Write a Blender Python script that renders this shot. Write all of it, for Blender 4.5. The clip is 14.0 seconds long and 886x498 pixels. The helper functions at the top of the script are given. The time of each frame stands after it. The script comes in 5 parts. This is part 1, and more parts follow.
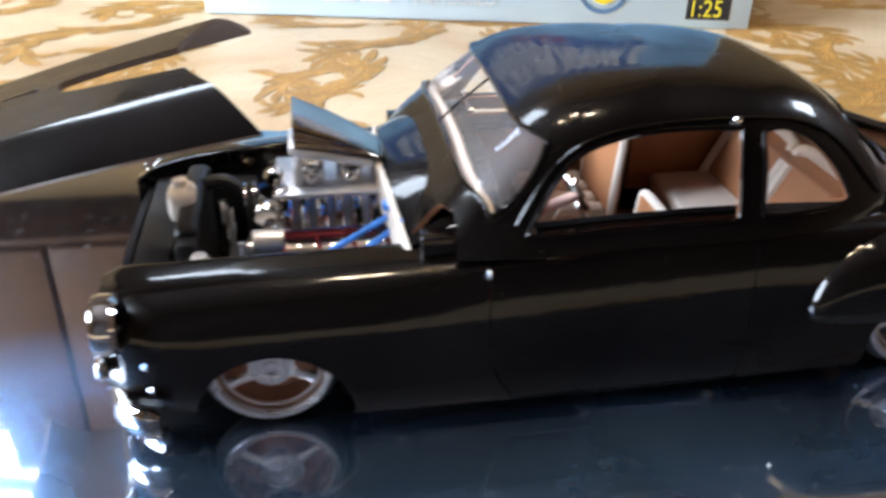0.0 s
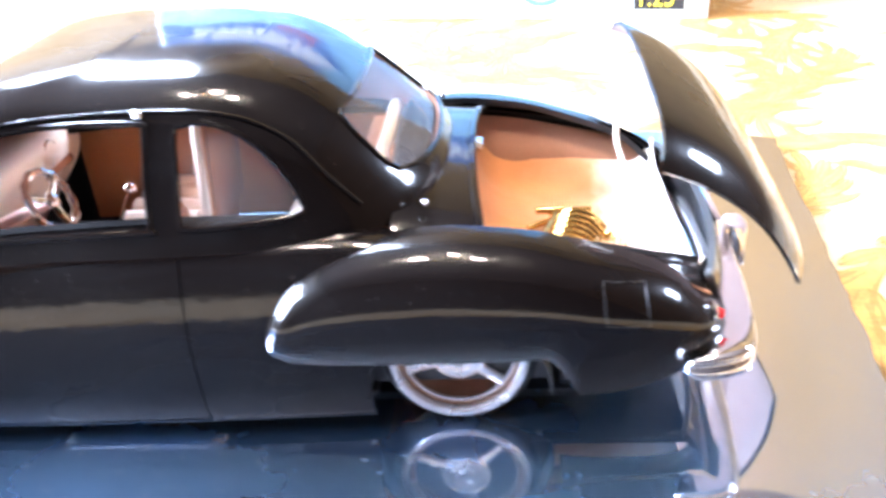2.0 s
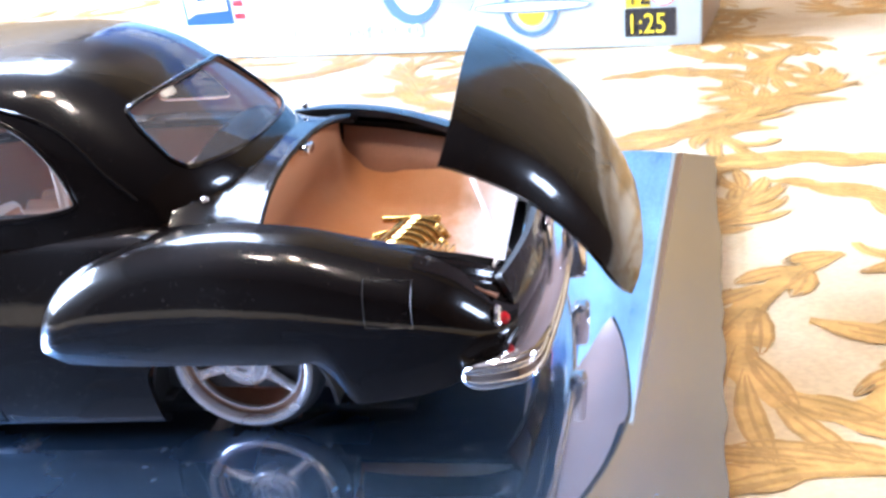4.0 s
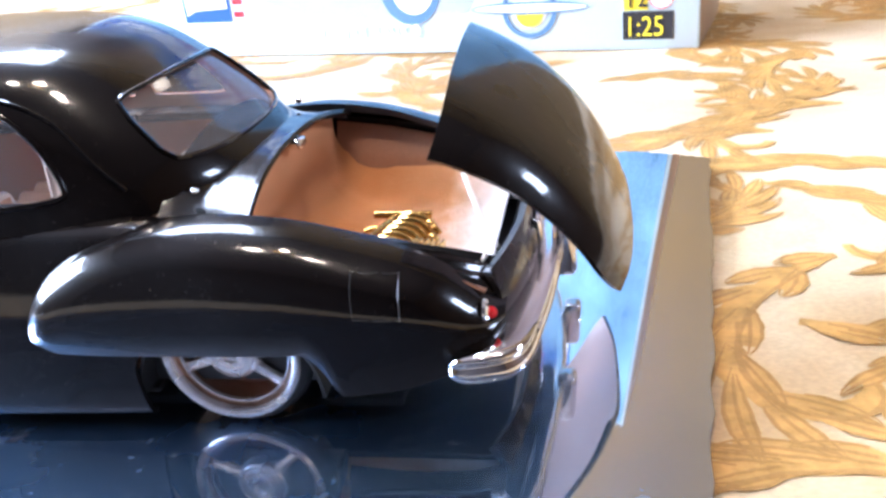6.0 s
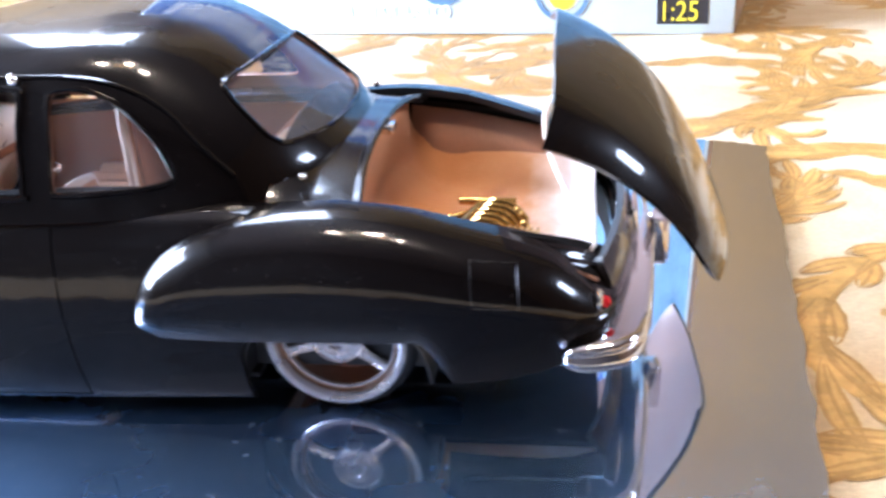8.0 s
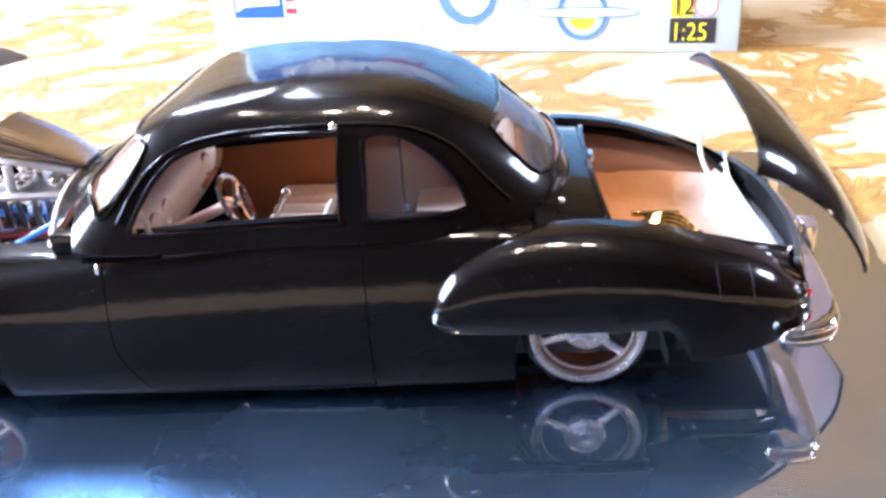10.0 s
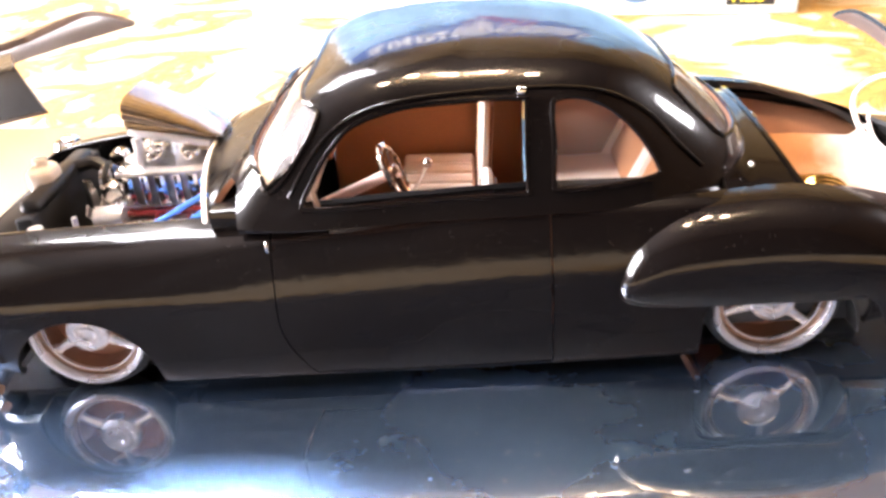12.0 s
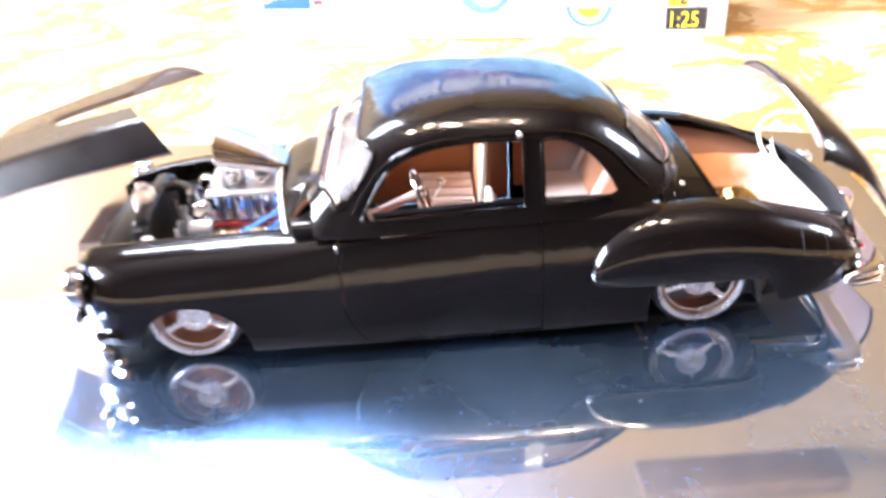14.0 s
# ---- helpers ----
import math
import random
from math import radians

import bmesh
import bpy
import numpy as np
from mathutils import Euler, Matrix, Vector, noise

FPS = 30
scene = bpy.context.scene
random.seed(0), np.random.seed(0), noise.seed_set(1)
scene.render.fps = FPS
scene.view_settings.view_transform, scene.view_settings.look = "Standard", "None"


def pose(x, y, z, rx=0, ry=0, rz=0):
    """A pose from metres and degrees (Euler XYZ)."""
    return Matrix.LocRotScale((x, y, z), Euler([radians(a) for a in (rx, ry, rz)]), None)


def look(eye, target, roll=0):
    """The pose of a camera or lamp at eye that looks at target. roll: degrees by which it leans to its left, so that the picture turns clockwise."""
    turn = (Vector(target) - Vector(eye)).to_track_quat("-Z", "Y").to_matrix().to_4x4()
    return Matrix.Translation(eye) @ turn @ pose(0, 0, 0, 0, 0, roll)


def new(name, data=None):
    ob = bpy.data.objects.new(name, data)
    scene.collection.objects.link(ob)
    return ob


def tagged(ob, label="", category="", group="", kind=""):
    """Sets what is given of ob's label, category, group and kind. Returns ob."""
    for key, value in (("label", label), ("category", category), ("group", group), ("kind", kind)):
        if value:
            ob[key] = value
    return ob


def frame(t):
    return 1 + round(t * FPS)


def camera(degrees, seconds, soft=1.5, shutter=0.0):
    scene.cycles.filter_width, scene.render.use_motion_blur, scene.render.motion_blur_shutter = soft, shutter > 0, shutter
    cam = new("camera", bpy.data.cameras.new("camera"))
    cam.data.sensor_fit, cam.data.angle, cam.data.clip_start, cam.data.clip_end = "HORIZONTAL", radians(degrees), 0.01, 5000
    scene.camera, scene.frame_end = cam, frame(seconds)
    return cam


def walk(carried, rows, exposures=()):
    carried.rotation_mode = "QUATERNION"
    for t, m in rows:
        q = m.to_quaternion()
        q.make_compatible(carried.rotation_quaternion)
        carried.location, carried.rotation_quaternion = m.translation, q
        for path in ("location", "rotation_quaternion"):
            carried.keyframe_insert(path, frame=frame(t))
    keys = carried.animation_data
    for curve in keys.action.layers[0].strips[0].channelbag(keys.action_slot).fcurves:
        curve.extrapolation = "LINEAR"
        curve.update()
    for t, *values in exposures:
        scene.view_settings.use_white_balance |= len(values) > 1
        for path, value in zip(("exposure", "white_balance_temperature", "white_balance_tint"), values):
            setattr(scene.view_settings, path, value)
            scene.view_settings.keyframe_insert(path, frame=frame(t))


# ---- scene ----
K = 0.04  # one model unit (a metre of the real car) at 1:25
cam = camera(55.0, 14.0, soft=3.0, shutter=0.5)
PATH = [
    (0, (-1.279, -3.753, 2.526), (-0.995, -2.038, 1.538), 1.0),
    (0.5, (-0.54, -3.82, 2.37), (-0.359, -2.062, 1.435), -1.1),
    (1, (0.149, -3.791, 2.24), (0.275, -2.077, 1.218), -1.2),
    (1.5, (0.956, -3.668, 2.288), (0.982, -1.917, 1.322), -1.2),
    (2, (1.726, -3.404, 2.21), (1.569, -1.658, 1.247), -4.4),
    (2.5, (2.294, -3.423, 2.025), (2.07, -1.662, 1.103), -5.3),
    (3, (2.548, -3.434, 2.008), (2.228, -1.657, 1.147), -6.7),
    (3.5, (2.771, -3.311, 1.834), (2.382, -1.537, 0.997), -7.2),
    (4, (2.816, -3.245, 1.887), (2.443, -1.469, 1.047), -7.0),
    (6.5, (2.882, -3.256, 1.843), (2.502, -1.478, 1.01), -5.9),
    (7, (2.91, -3.235, 1.835), (2.514, -1.466, 0.99), -5.8),
    (9.5, (1.321, -3.856, 2.288), (1.138, -2.082, 1.382), -3.9),
    (10, (1.154, -4.073, 2.393), (1.013, -2.291, 1.494), -4.0),
    (10.5, (0.727, -3.702, 2.273), (0.616, -1.921, 1.37), -3.9),
    (11, (0.317, -3.616, 2.263), (0.223, -1.857, 1.316), -2.8),
    (11.5, (0.145, -3.806, 2.34), (0.011, -2.047, 1.398), -3.5),
    (12, (0.273, -3.933, 2.361), (0.18, -2.182, 1.4), -4.4),
    (12.5, (0.196, -3.784, 2.116), (0.147, -2.024, 1.167), -3.8),
    (13, (0.205, -3.767, 2.154), (0.156, -2.001, 1.218), -4.5),
    (13.5, (0.175, -4.04, 2.318), (0.182, -2.299, 1.335), -3.7),
    (14, (-0.071, -5.075, 3.07), (-0.046, -3.334, 2.084), -3.6),
]
EXPOSURES = [(0.0, -0.87, 6650, 3), (0.7, -0.2, 6600, 9), (1.0, 0.3, 7300, 13), (1.5, 1.33, 6400, 9), (2.2, 1.33, 5800, 8), (3.0, 0.5, 5600, 8), (7.0, 0.15, 5800, 9), (9.5, 0.15, 5900, 10), (10.5, 0.4, 6350, 11), (12.0, 0.85, 8000, 14), (13.4, 1.28, 8200, 15), (14.0, 1.0, 6700, 12)]
walk(cam, [(t, look(Vector(e) * K, Vector(a) * K, r)) for t, e, a, r in PATH], EXPOSURES)

# ---- light ----
world = bpy.data.worlds.new("sky")
scene.world = world
world.use_nodes = True
wn = world.node_tree.nodes
sky = wn.new("ShaderNodeTexSky")
sky.sky_type = 'NISHITA'
sky.sun_disc = False
sky.sun_elevation, sky.sun_rotation = radians(40), radians(-30)
wn["Background"].inputs["Strength"].default_value = 0.12
world.node_tree.links.new(sky.outputs[0], wn["Background"].inputs[0])


def area_lamp(name, m, w, h, power, colour):
    lamp = bpy.data.lights.new(name, 'AREA')
    lamp.shape, lamp.size, lamp.size_y, lamp.energy, lamp.color = 'RECTANGLE', w, h, power, colour
    ob = new(name, lamp)
    ob.matrix_world = m
    return ob


# ---- room, in true metres; the mirror's top is z = 0 ----
TABLE = -0.004
CEIL, FLOOR = 2.45, -0.76
XW, XE, YN, YS = -2.05, 1.9, 1.55, -2.2
WIN = (-1.55, -0.47, 1.31, 2.35)  # x0, x1, z0, z1 of the window in the north wall
WEST = (-0.75, 0.80, 0.35, 1.65)  # y0, y1, z0, z1 of the window in the west wall
window_light = area_lamp("window_light", look((-1.01, YN - 0.02, 1.83), (-0.9, 0, 1.1)), 1.0, 0.96, 120, (0.72, 0.80, 1.0))
side_light = area_lamp("side_light", look((XW + 0.02, 0.025, 1.0), (0, 0.025, 0.9)), 1.45, 1.22, 440, (0.72, 0.80, 1.0))
EAST = (0.25, 0.75, 0.90, 1.35)  # y0, y1, z0, z1 of the window in the east wall
east_light = area_lamp("east_light", look((XE - 0.02, 0.5, 1.125), (0, 0.5, 0.8)), 0.44, 0.40, 34, (0.72, 0.80, 1.0))


# ---- materials ----
def material(name):
    m = bpy.data.materials.new(name)
    m.use_nodes = True
    return m, m.node_tree.nodes, m.node_tree.links, m.node_tree.nodes["Principled BSDF"]


def ramp(nodes, stops):
    r = nodes.new("ShaderNodeValToRGB")
    while len(r.color_ramp.elements) < len(stops):
        r.color_ramp.elements.new(0.5)
    for e, (p, c) in zip(r.color_ramp.elements, stops):
        e.position, e.color = p, (*c, 1) if len(c) == 3 else c
    return r


def surface(name, colour, rough, metal=0.0, grain=800.0, vary=0.25, bump=0.05, coat=0.0, spec=0.5, wear=60.0):
    """A painted, cast or cloth surface with grain and broad wear."""
    m, n, l, b = material(name)
    co = n.new("ShaderNodeTexCoord")
    fine, broad = n.new("ShaderNodeTexNoise"), n.new("ShaderNodeTexNoise")
    fine.inputs["Scale"].default_value, fine.inputs["Detail"].default_value = grain, 4
    broad.inputs["Scale"].default_value, broad.inputs["Detail"].default_value = wear, 5
    for t in (fine, broad):
        l.new(co.outputs["Object"], t.inputs["Vector"])
    mix = n.new("ShaderNodeMath")
    mix.operation = 'MULTIPLY_ADD'
    mix.inputs[1].default_value = 0.4
    l.new(fine.outputs[0], mix.inputs[0])
    l.new(broad.outputs[0], mix.inputs[2])
    lo, hi = [max(0, c * (1 - vary)) for c in colour], [min(1, c * (1 + vary)) for c in colour]
    r = ramp(n, [(0.45, lo), (0.95, hi)])
    l.new(mix.outputs[0], r.inputs[0])
    l.new(r.outputs[0], b.inputs["Base Color"])
    rr = ramp(n, [(0.35, (rough * 0.75,) * 3), (0.8, (min(1, rough * 1.35),) * 3)])
    l.new(broad.outputs[0], rr.inputs[0])
    l.new(rr.outputs[0], b.inputs["Roughness"])
    b.inputs["Metallic"].default_value = metal
    b.inputs["Specular IOR Level"].default_value = spec
    b.inputs["Coat Weight"].default_value = coat
    b.inputs["Coat Roughness"].default_value = 0.04
    if bump:
        bp = n.new("ShaderNodeBump")
        bp.inputs["Strength"].default_value, bp.inputs["Distance"].default_value = bump, 0.0004
        l.new(mix.outputs[0], bp.inputs["Height"])
        l.new(bp.outputs[0], b.inputs["Normal"])
    return m


def paint_material():
    """Glossy black model paint with orange peel and settled dust."""
    m, n, l, b = material("black_paint")
    co = n.new("ShaderNodeTexCoord")
    peel, dust, haze = (n.new("ShaderNodeTexNoise") for _ in range(3))
    for t, s, d in ((peel, 260, 2), (dust, 2600, 1), (haze, 45, 5)):
        t.inputs["Scale"].default_value, t.inputs["Detail"].default_value = s, d
        l.new(co.outputs["Object"], t.inputs["Vector"])
    specks = ramp(n, [(0.70, (0, 0, 0)), (0.78, (1, 1, 1))])
    l.new(dust.outputs[0], specks.inputs[0])
    film = ramp(n, [(0.4, (0, 0, 0)), (0.75, (1, 1, 1))])
    l.new(haze.outputs[0], film.inputs[0])
    both = n.new("ShaderNodeMath")
    both.operation = 'MULTIPLY'
    l.new(specks.outputs[0], both.inputs[0])
    l.new(film.outputs[0], both.inputs[1])
    c = ramp(n, [(0.0, (0.0022, 0.0013, 0.0011)), (1.0, (0.040, 0.033, 0.030))])
    l.new(both.outputs[0], c.inputs[0])
    l.new(c.outputs[0], b.inputs["Base Color"])
    r = ramp(n, [(0.0, (0.24,) * 3), (1.0, (0.40,) * 3)])
    l.new(film.outputs[0], r.inputs[0])
    l.new(r.outputs[0], b.inputs["Roughness"])
    b.inputs["Specular IOR Level"].default_value = 0.06
    b.inputs["Coat Weight"].default_value = 1.0
    b.inputs["Coat IOR"].default_value = 1.38
    b.inputs["Coat Roughness"].default_value = 0.09
    bp = n.new("ShaderNodeBump")
    bp.inputs["Strength"].default_value, bp.inputs["Distance"].default_value = 0.10, 0.0004
    l.new(peel.outputs[0], bp.inputs["Height"])
    sag = n.new("ShaderNodeBump")
    sag.inputs["Strength"].default_value, sag.inputs["Distance"].default_value = 0.28, 0.0006
    swell = n.new("ShaderNodeTexNoise")
    swell.inputs["Scale"].default_value, swell.inputs["Detail"].default_value = 38, 0.6
    l.new(co.outputs["Object"], swell.inputs["Vector"])
    l.new(swell.outputs[0], sag.inputs["Height"])
    l.new(bp.outputs[0], sag.inputs["Normal"])
    l.new(sag.outputs[0], b.inputs["Normal"])
    l.new(sag.outputs[0], b.inputs["Coat Normal"])
    return m


def mirror_material():
    """Silvered sheet with dust specks; the window's scattered blue haze is tinted in."""
    m, n, l, b = material("mirror_sheet")
    n.remove(b)
    co = n.new("ShaderNodeTexCoord")
    noise_a, noise_b = n.new("ShaderNodeTexNoise"), n.new("ShaderNodeTexNoise")
    noise_a.inputs["Scale"].default_value, noise_a.inputs["Detail"].default_value = 22, 6
    noise_b.inputs["Scale"].default_value, noise_b.inputs["Detail"].default_value = 480, 3
    for t in (noise_a, noise_b):
        l.new(co.outputs["Object"], t.inputs["Vector"])
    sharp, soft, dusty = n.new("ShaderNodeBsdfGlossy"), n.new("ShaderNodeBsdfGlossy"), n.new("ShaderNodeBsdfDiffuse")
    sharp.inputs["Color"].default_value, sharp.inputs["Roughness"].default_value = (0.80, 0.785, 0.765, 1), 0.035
    # the window light's blue is put into this lobe's colour
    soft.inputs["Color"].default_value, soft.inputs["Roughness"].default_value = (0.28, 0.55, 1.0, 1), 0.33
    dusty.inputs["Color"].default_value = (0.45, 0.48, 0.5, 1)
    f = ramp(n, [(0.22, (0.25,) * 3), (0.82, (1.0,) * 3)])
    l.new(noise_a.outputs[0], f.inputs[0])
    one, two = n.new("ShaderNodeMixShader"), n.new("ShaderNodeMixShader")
    # dust smears and the painted blue window haze are masked to the plate's front
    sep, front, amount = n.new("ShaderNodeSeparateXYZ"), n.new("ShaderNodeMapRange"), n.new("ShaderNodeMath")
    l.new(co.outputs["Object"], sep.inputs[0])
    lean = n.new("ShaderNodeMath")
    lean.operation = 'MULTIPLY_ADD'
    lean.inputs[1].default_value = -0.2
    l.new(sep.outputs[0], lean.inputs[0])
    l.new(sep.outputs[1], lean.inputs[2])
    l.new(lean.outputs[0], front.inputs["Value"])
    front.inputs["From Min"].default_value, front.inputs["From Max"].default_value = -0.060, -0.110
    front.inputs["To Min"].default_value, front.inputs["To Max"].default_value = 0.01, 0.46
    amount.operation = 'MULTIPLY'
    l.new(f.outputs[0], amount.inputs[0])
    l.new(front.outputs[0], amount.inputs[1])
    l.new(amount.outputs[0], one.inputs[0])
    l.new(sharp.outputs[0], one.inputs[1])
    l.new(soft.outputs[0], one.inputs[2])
    g = ramp(n, [(0.5, (0.001,) * 3), (0.66, (0.012,) * 3), (0.74, (0.09,) * 3)])
    l.new(noise_b.outputs[0], g.inputs[0])
    l.new(g.outputs[0], two.inputs[0])
    l.new(one.outputs[0], two.inputs[1])
    l.new(dusty.outputs[0], two.inputs[2])
    l.new(two.outputs[0], n["Material Output"].inputs[0])
    return m


def cloth_material():
    """Cream satin tablecloth woven with golden-brown scrolls."""
    m, n, l, b = material("brocade")
    co = n.new("ShaderNodeTexCoord")
    mp = n.new("ShaderNodeMapping")
    mp.inputs["Rotation"].default_value = (0, 0, 0.5)
    mp.inputs["Scale"].default_value = (1.0, 1.5, 1.0)
    l.new(co.outputs["Object"], mp.inputs["Vector"])
    scroll, clump, thread = (n.new("ShaderNodeTexNoise") for _ in range(3))
    for t, s, d, q in ((scroll, 11, 1.5, 2.2), (clump, 9, 2, 1.2), (thread, 900, 2, 0)):
        t.inputs["Scale"].default_value, t.inputs["Detail"].default_value, t.inputs["Distortion"].default_value = s, d, q
        l.new(mp.outputs[0], t.inputs["Vector"])
    k = n.new("ShaderNodeMath")
    k.operation = 'MULTIPLY'
    k.inputs[1].default_value = 7.0
    l.new(scroll.outputs[0], k.inputs[0])
    pp = n.new("ShaderNodeMath")
    pp.operation = 'PINGPONG'
    pp.inputs[1].default_value = 0.5
    l.new(k.outputs[0], pp.inputs[0])
    line = ramp(n, [(0.0, (1, 1, 1)), (0.10, (0.9,) * 3), (0.20, (0.35,) * 3), (0.5, (0, 0, 0))])
    l.new(pp.outputs[0], line.inputs[0])
    fill = ramp(n, [(0.40, (0, 0, 0)), (0.50, (1, 1, 1))])
    l.new(clump.outputs[0], fill.inputs[0])
    lm = n.new("ShaderNodeMath")
    lm.operation = 'MULTIPLY'
    l.new(line.outputs[0], lm.inputs[0])
    lm.inputs[1].default_value = 0.16
    # browner clumps in the ground colour stand in for the satin's sheen
    ground = ramp(n, [(0.42, (0.50, 0.385, 0.235)), (0.64, (0.40, 0.26, 0.125))])
    l.new(clump.outputs[0], ground.inputs[0])
    mix = n.new("ShaderNodeMix")
    mix.data_type = 'RGBA'
    l.new(lm.outputs[0], mix.inputs["Factor"])
    l.new(ground.outputs[0], mix.inputs["A"])
    mix.inputs["B"].default_value = (0.34, 0.18, 0.045, 1)
    th = ramp(n, [(0.35, (0.86,) * 3), (0.7, (1.05,) * 3)])
    l.new(thread.outputs[0], th.inputs[0])
    fin = n.new("ShaderNodeMix")
    fin.data_type, fin.blend_type = 'RGBA', 'MULTIPLY'
    fin.inputs["Factor"].default_value = 1
    l.new(mix.outputs["Result"], fin.inputs["A"])
    l.new(th.outputs[0], fin.inputs["B"])
    l.new(fin.outputs["Result"], b.inputs["Base Color"])
    b.inputs["Roughness"].default_value = 0.38
    b.inputs["Specular IOR Level"].default_value = 0.35
    b.inputs["Sheen Weight"].default_value = 0.1
    bp = n.new("ShaderNodeBump")
    bp.inputs["Strength"].default_value, bp.inputs["Distance"].default_value = 0.25, 0.0006
    hh = n.new("ShaderNodeMath")
    hh.operation = 'MULTIPLY_ADD'
    hh.inputs[1].default_value = 0.5
    l.new(thread.outputs[0], hh.inputs[0])
    l.new(lm.outputs[0], hh.inputs[2])
    l.new(hh.outputs[0], bp.inputs["Height"])
    l.new(bp.outputs[0], b.inputs["Normal"])
    return m


def glass_material(name, colour, rough=0.03, haze=0.0, ior=1.9):
    """A clear pane; haze: the share of light scattered by scratched or cloudy plastic."""
    m, n, l, b = material(name)
    n.remove(b)
    t, g, mx, fr = n.new("ShaderNodeBsdfTransparent"), n.new("ShaderNodeBsdfGlossy"), n.new("ShaderNodeMixShader"), n.new("ShaderNodeFresnel")
    t.inputs[0].default_value = (*colour, 1)
    g.inputs["Roughness"].default_value = rough
    fr.inputs["IOR"].default_value = ior
    l.new(fr.outputs[0], mx.inputs[0])
    l.new(g.outputs[0], mx.inputs[2])
    if haze:
        d, hm, tex, rp = n.new("ShaderNodeBsdfGlossy"), n.new("ShaderNodeMixShader"), n.new("ShaderNodeTexNoise"), ramp(n, [(0.3, (haze * 0.4,) * 3), (0.8, (haze,) * 3)])
        d.inputs["Roughness"].default_value, d.inputs["Color"].default_value = 0.65, (0.95, 0.90, 0.90, 1)
        tex.inputs["Scale"].default_value, tex.inputs["Detail"].default_value = 120, 4
        l.new(tex.outputs[0], rp.inputs[0])
        l.new(rp.outputs[0], hm.inputs[0])
        l.new(t.outputs[0], hm.inputs[1])
        l.new(d.outputs[0], hm.inputs[2])
        l.new(hm.outputs[0], mx.inputs[1])
    else:
        l.new(t.outputs[0], mx.inputs[1])
    l.new(mx.outputs[0], n["Material Output"].inputs[0])
    return m


def glow_material(name, colour, strength):
    m, n, l, b = material(name)
    b.inputs["Base Color"].default_value = (*colour, 1)
    b.inputs["Emission Color"].default_value = (*colour, 1)
    b.inputs["Emission Strength"].default_value = strength
    return m


GOLDTHREAD = surface("gold_thread", (0.385, 0.215, 0.063), 0.40, 0, 900, 0.35, 0.5, wear=160, spec=0.2)
DARKTHREAD = surface("brown_thread", (0.29, 0.155, 0.047), 0.45, 0, 900, 0.3, 0.5, wear=160, spec=0.2)
PAINT = paint_material()
MIRROR = mirror_material()
CLOTH = cloth_material()
CHROME = surface("chrome", (0.86, 0.84, 0.82), 0.10, 1.0, 900, 0.06, 0.02)
# brown of the reflected cloth and walls put into the chrome's own tint
SCOOP = surface("warm_tinted_chrome", (0.66, 0.57, 0.47), 0.16, 1.0, 900, 0.1, 0.03)
RIM = surface("plated_rim", (0.94, 0.87, 0.85), 0.26, 0.92, 900, 0.08, 0.03)
BRONZE = surface("bronze_barrel", (0.40, 0.25, 0.17), 0.30, 0.7, 900, 0.2, 0.05)
STEEL = surface("cast_aluminium", (0.78, 0.77, 0.78), 0.38, 0.7, 1200, 0.2, 0.15)
RUBBER = surface("rubber", (0.012, 0.012, 0.013), 0.6, 0, 1500, 0.3, 0.1)
BLACK = surface("satin_black", (0.014, 0.013, 0.013), 0.45, 0, 1200, 0.3, 0.1)
TAN = surface("tan_leather", (0.46, 0.20, 0.09), 0.55, 0, 1500, 0.15, 0.1, wear=40)
DARKTAN = surface("dark_tan_card", (0.26, 0.115, 0.06), 0.7, 0, 1500, 0.15, 0.1)
BROWN = surface("brown_leather", (0.30, 0.12, 0.06), 0.5, 0, 1500, 0.15, 0.1)
CREAM = surface("cream_upholstery", (0.84, 0.74, 0.64), 0.5, 0, 1500, 0.08, 0.1)


def flock_material():
    """Short flock, tan at the front and running out to white towards the tail."""
    m, n, l, b = material("tan_to_white_flock")
    co, sep, tex = n.new("ShaderNodeTexCoord"), n.new("ShaderNodeSeparateXYZ"), n.new("ShaderNodeTexNoise")
    tex.inputs["Scale"].default_value, tex.inputs["Detail"].default_value = 170, 6
    l.new(co.outputs["Object"], sep.inputs[0])
    l.new(co.outputs["Object"], tex.inputs["Vector"])
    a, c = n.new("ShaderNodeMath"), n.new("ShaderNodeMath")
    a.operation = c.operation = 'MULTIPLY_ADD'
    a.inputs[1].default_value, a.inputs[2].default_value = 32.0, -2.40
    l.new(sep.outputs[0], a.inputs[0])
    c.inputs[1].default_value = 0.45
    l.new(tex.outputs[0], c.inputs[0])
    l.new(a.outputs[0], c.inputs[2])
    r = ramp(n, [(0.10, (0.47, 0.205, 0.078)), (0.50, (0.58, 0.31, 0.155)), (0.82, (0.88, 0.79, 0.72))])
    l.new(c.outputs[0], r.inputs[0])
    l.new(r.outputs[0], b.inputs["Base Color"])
    b.inputs["Roughness"].default_value, b.inputs["Specular IOR Level"].default_value = 0.95, 0.1
    b.inputs["Sheen Weight"].default_value = 0.3
    bp, fine = n.new("ShaderNodeBump"), n.new("ShaderNodeTexNoise")
    fine.inputs["Scale"].default_value = 2500
    l.new(co.outputs["Object"], fine.inputs["Vector"])
    bp.inputs["Strength"].default_value, bp.inputs["Distance"].default_value = 0.4, 0.0003
    l.new(fine.outputs[0], bp.inputs["Height"])
    l.new(bp.outputs[0], b.inputs["Normal"])
    return m


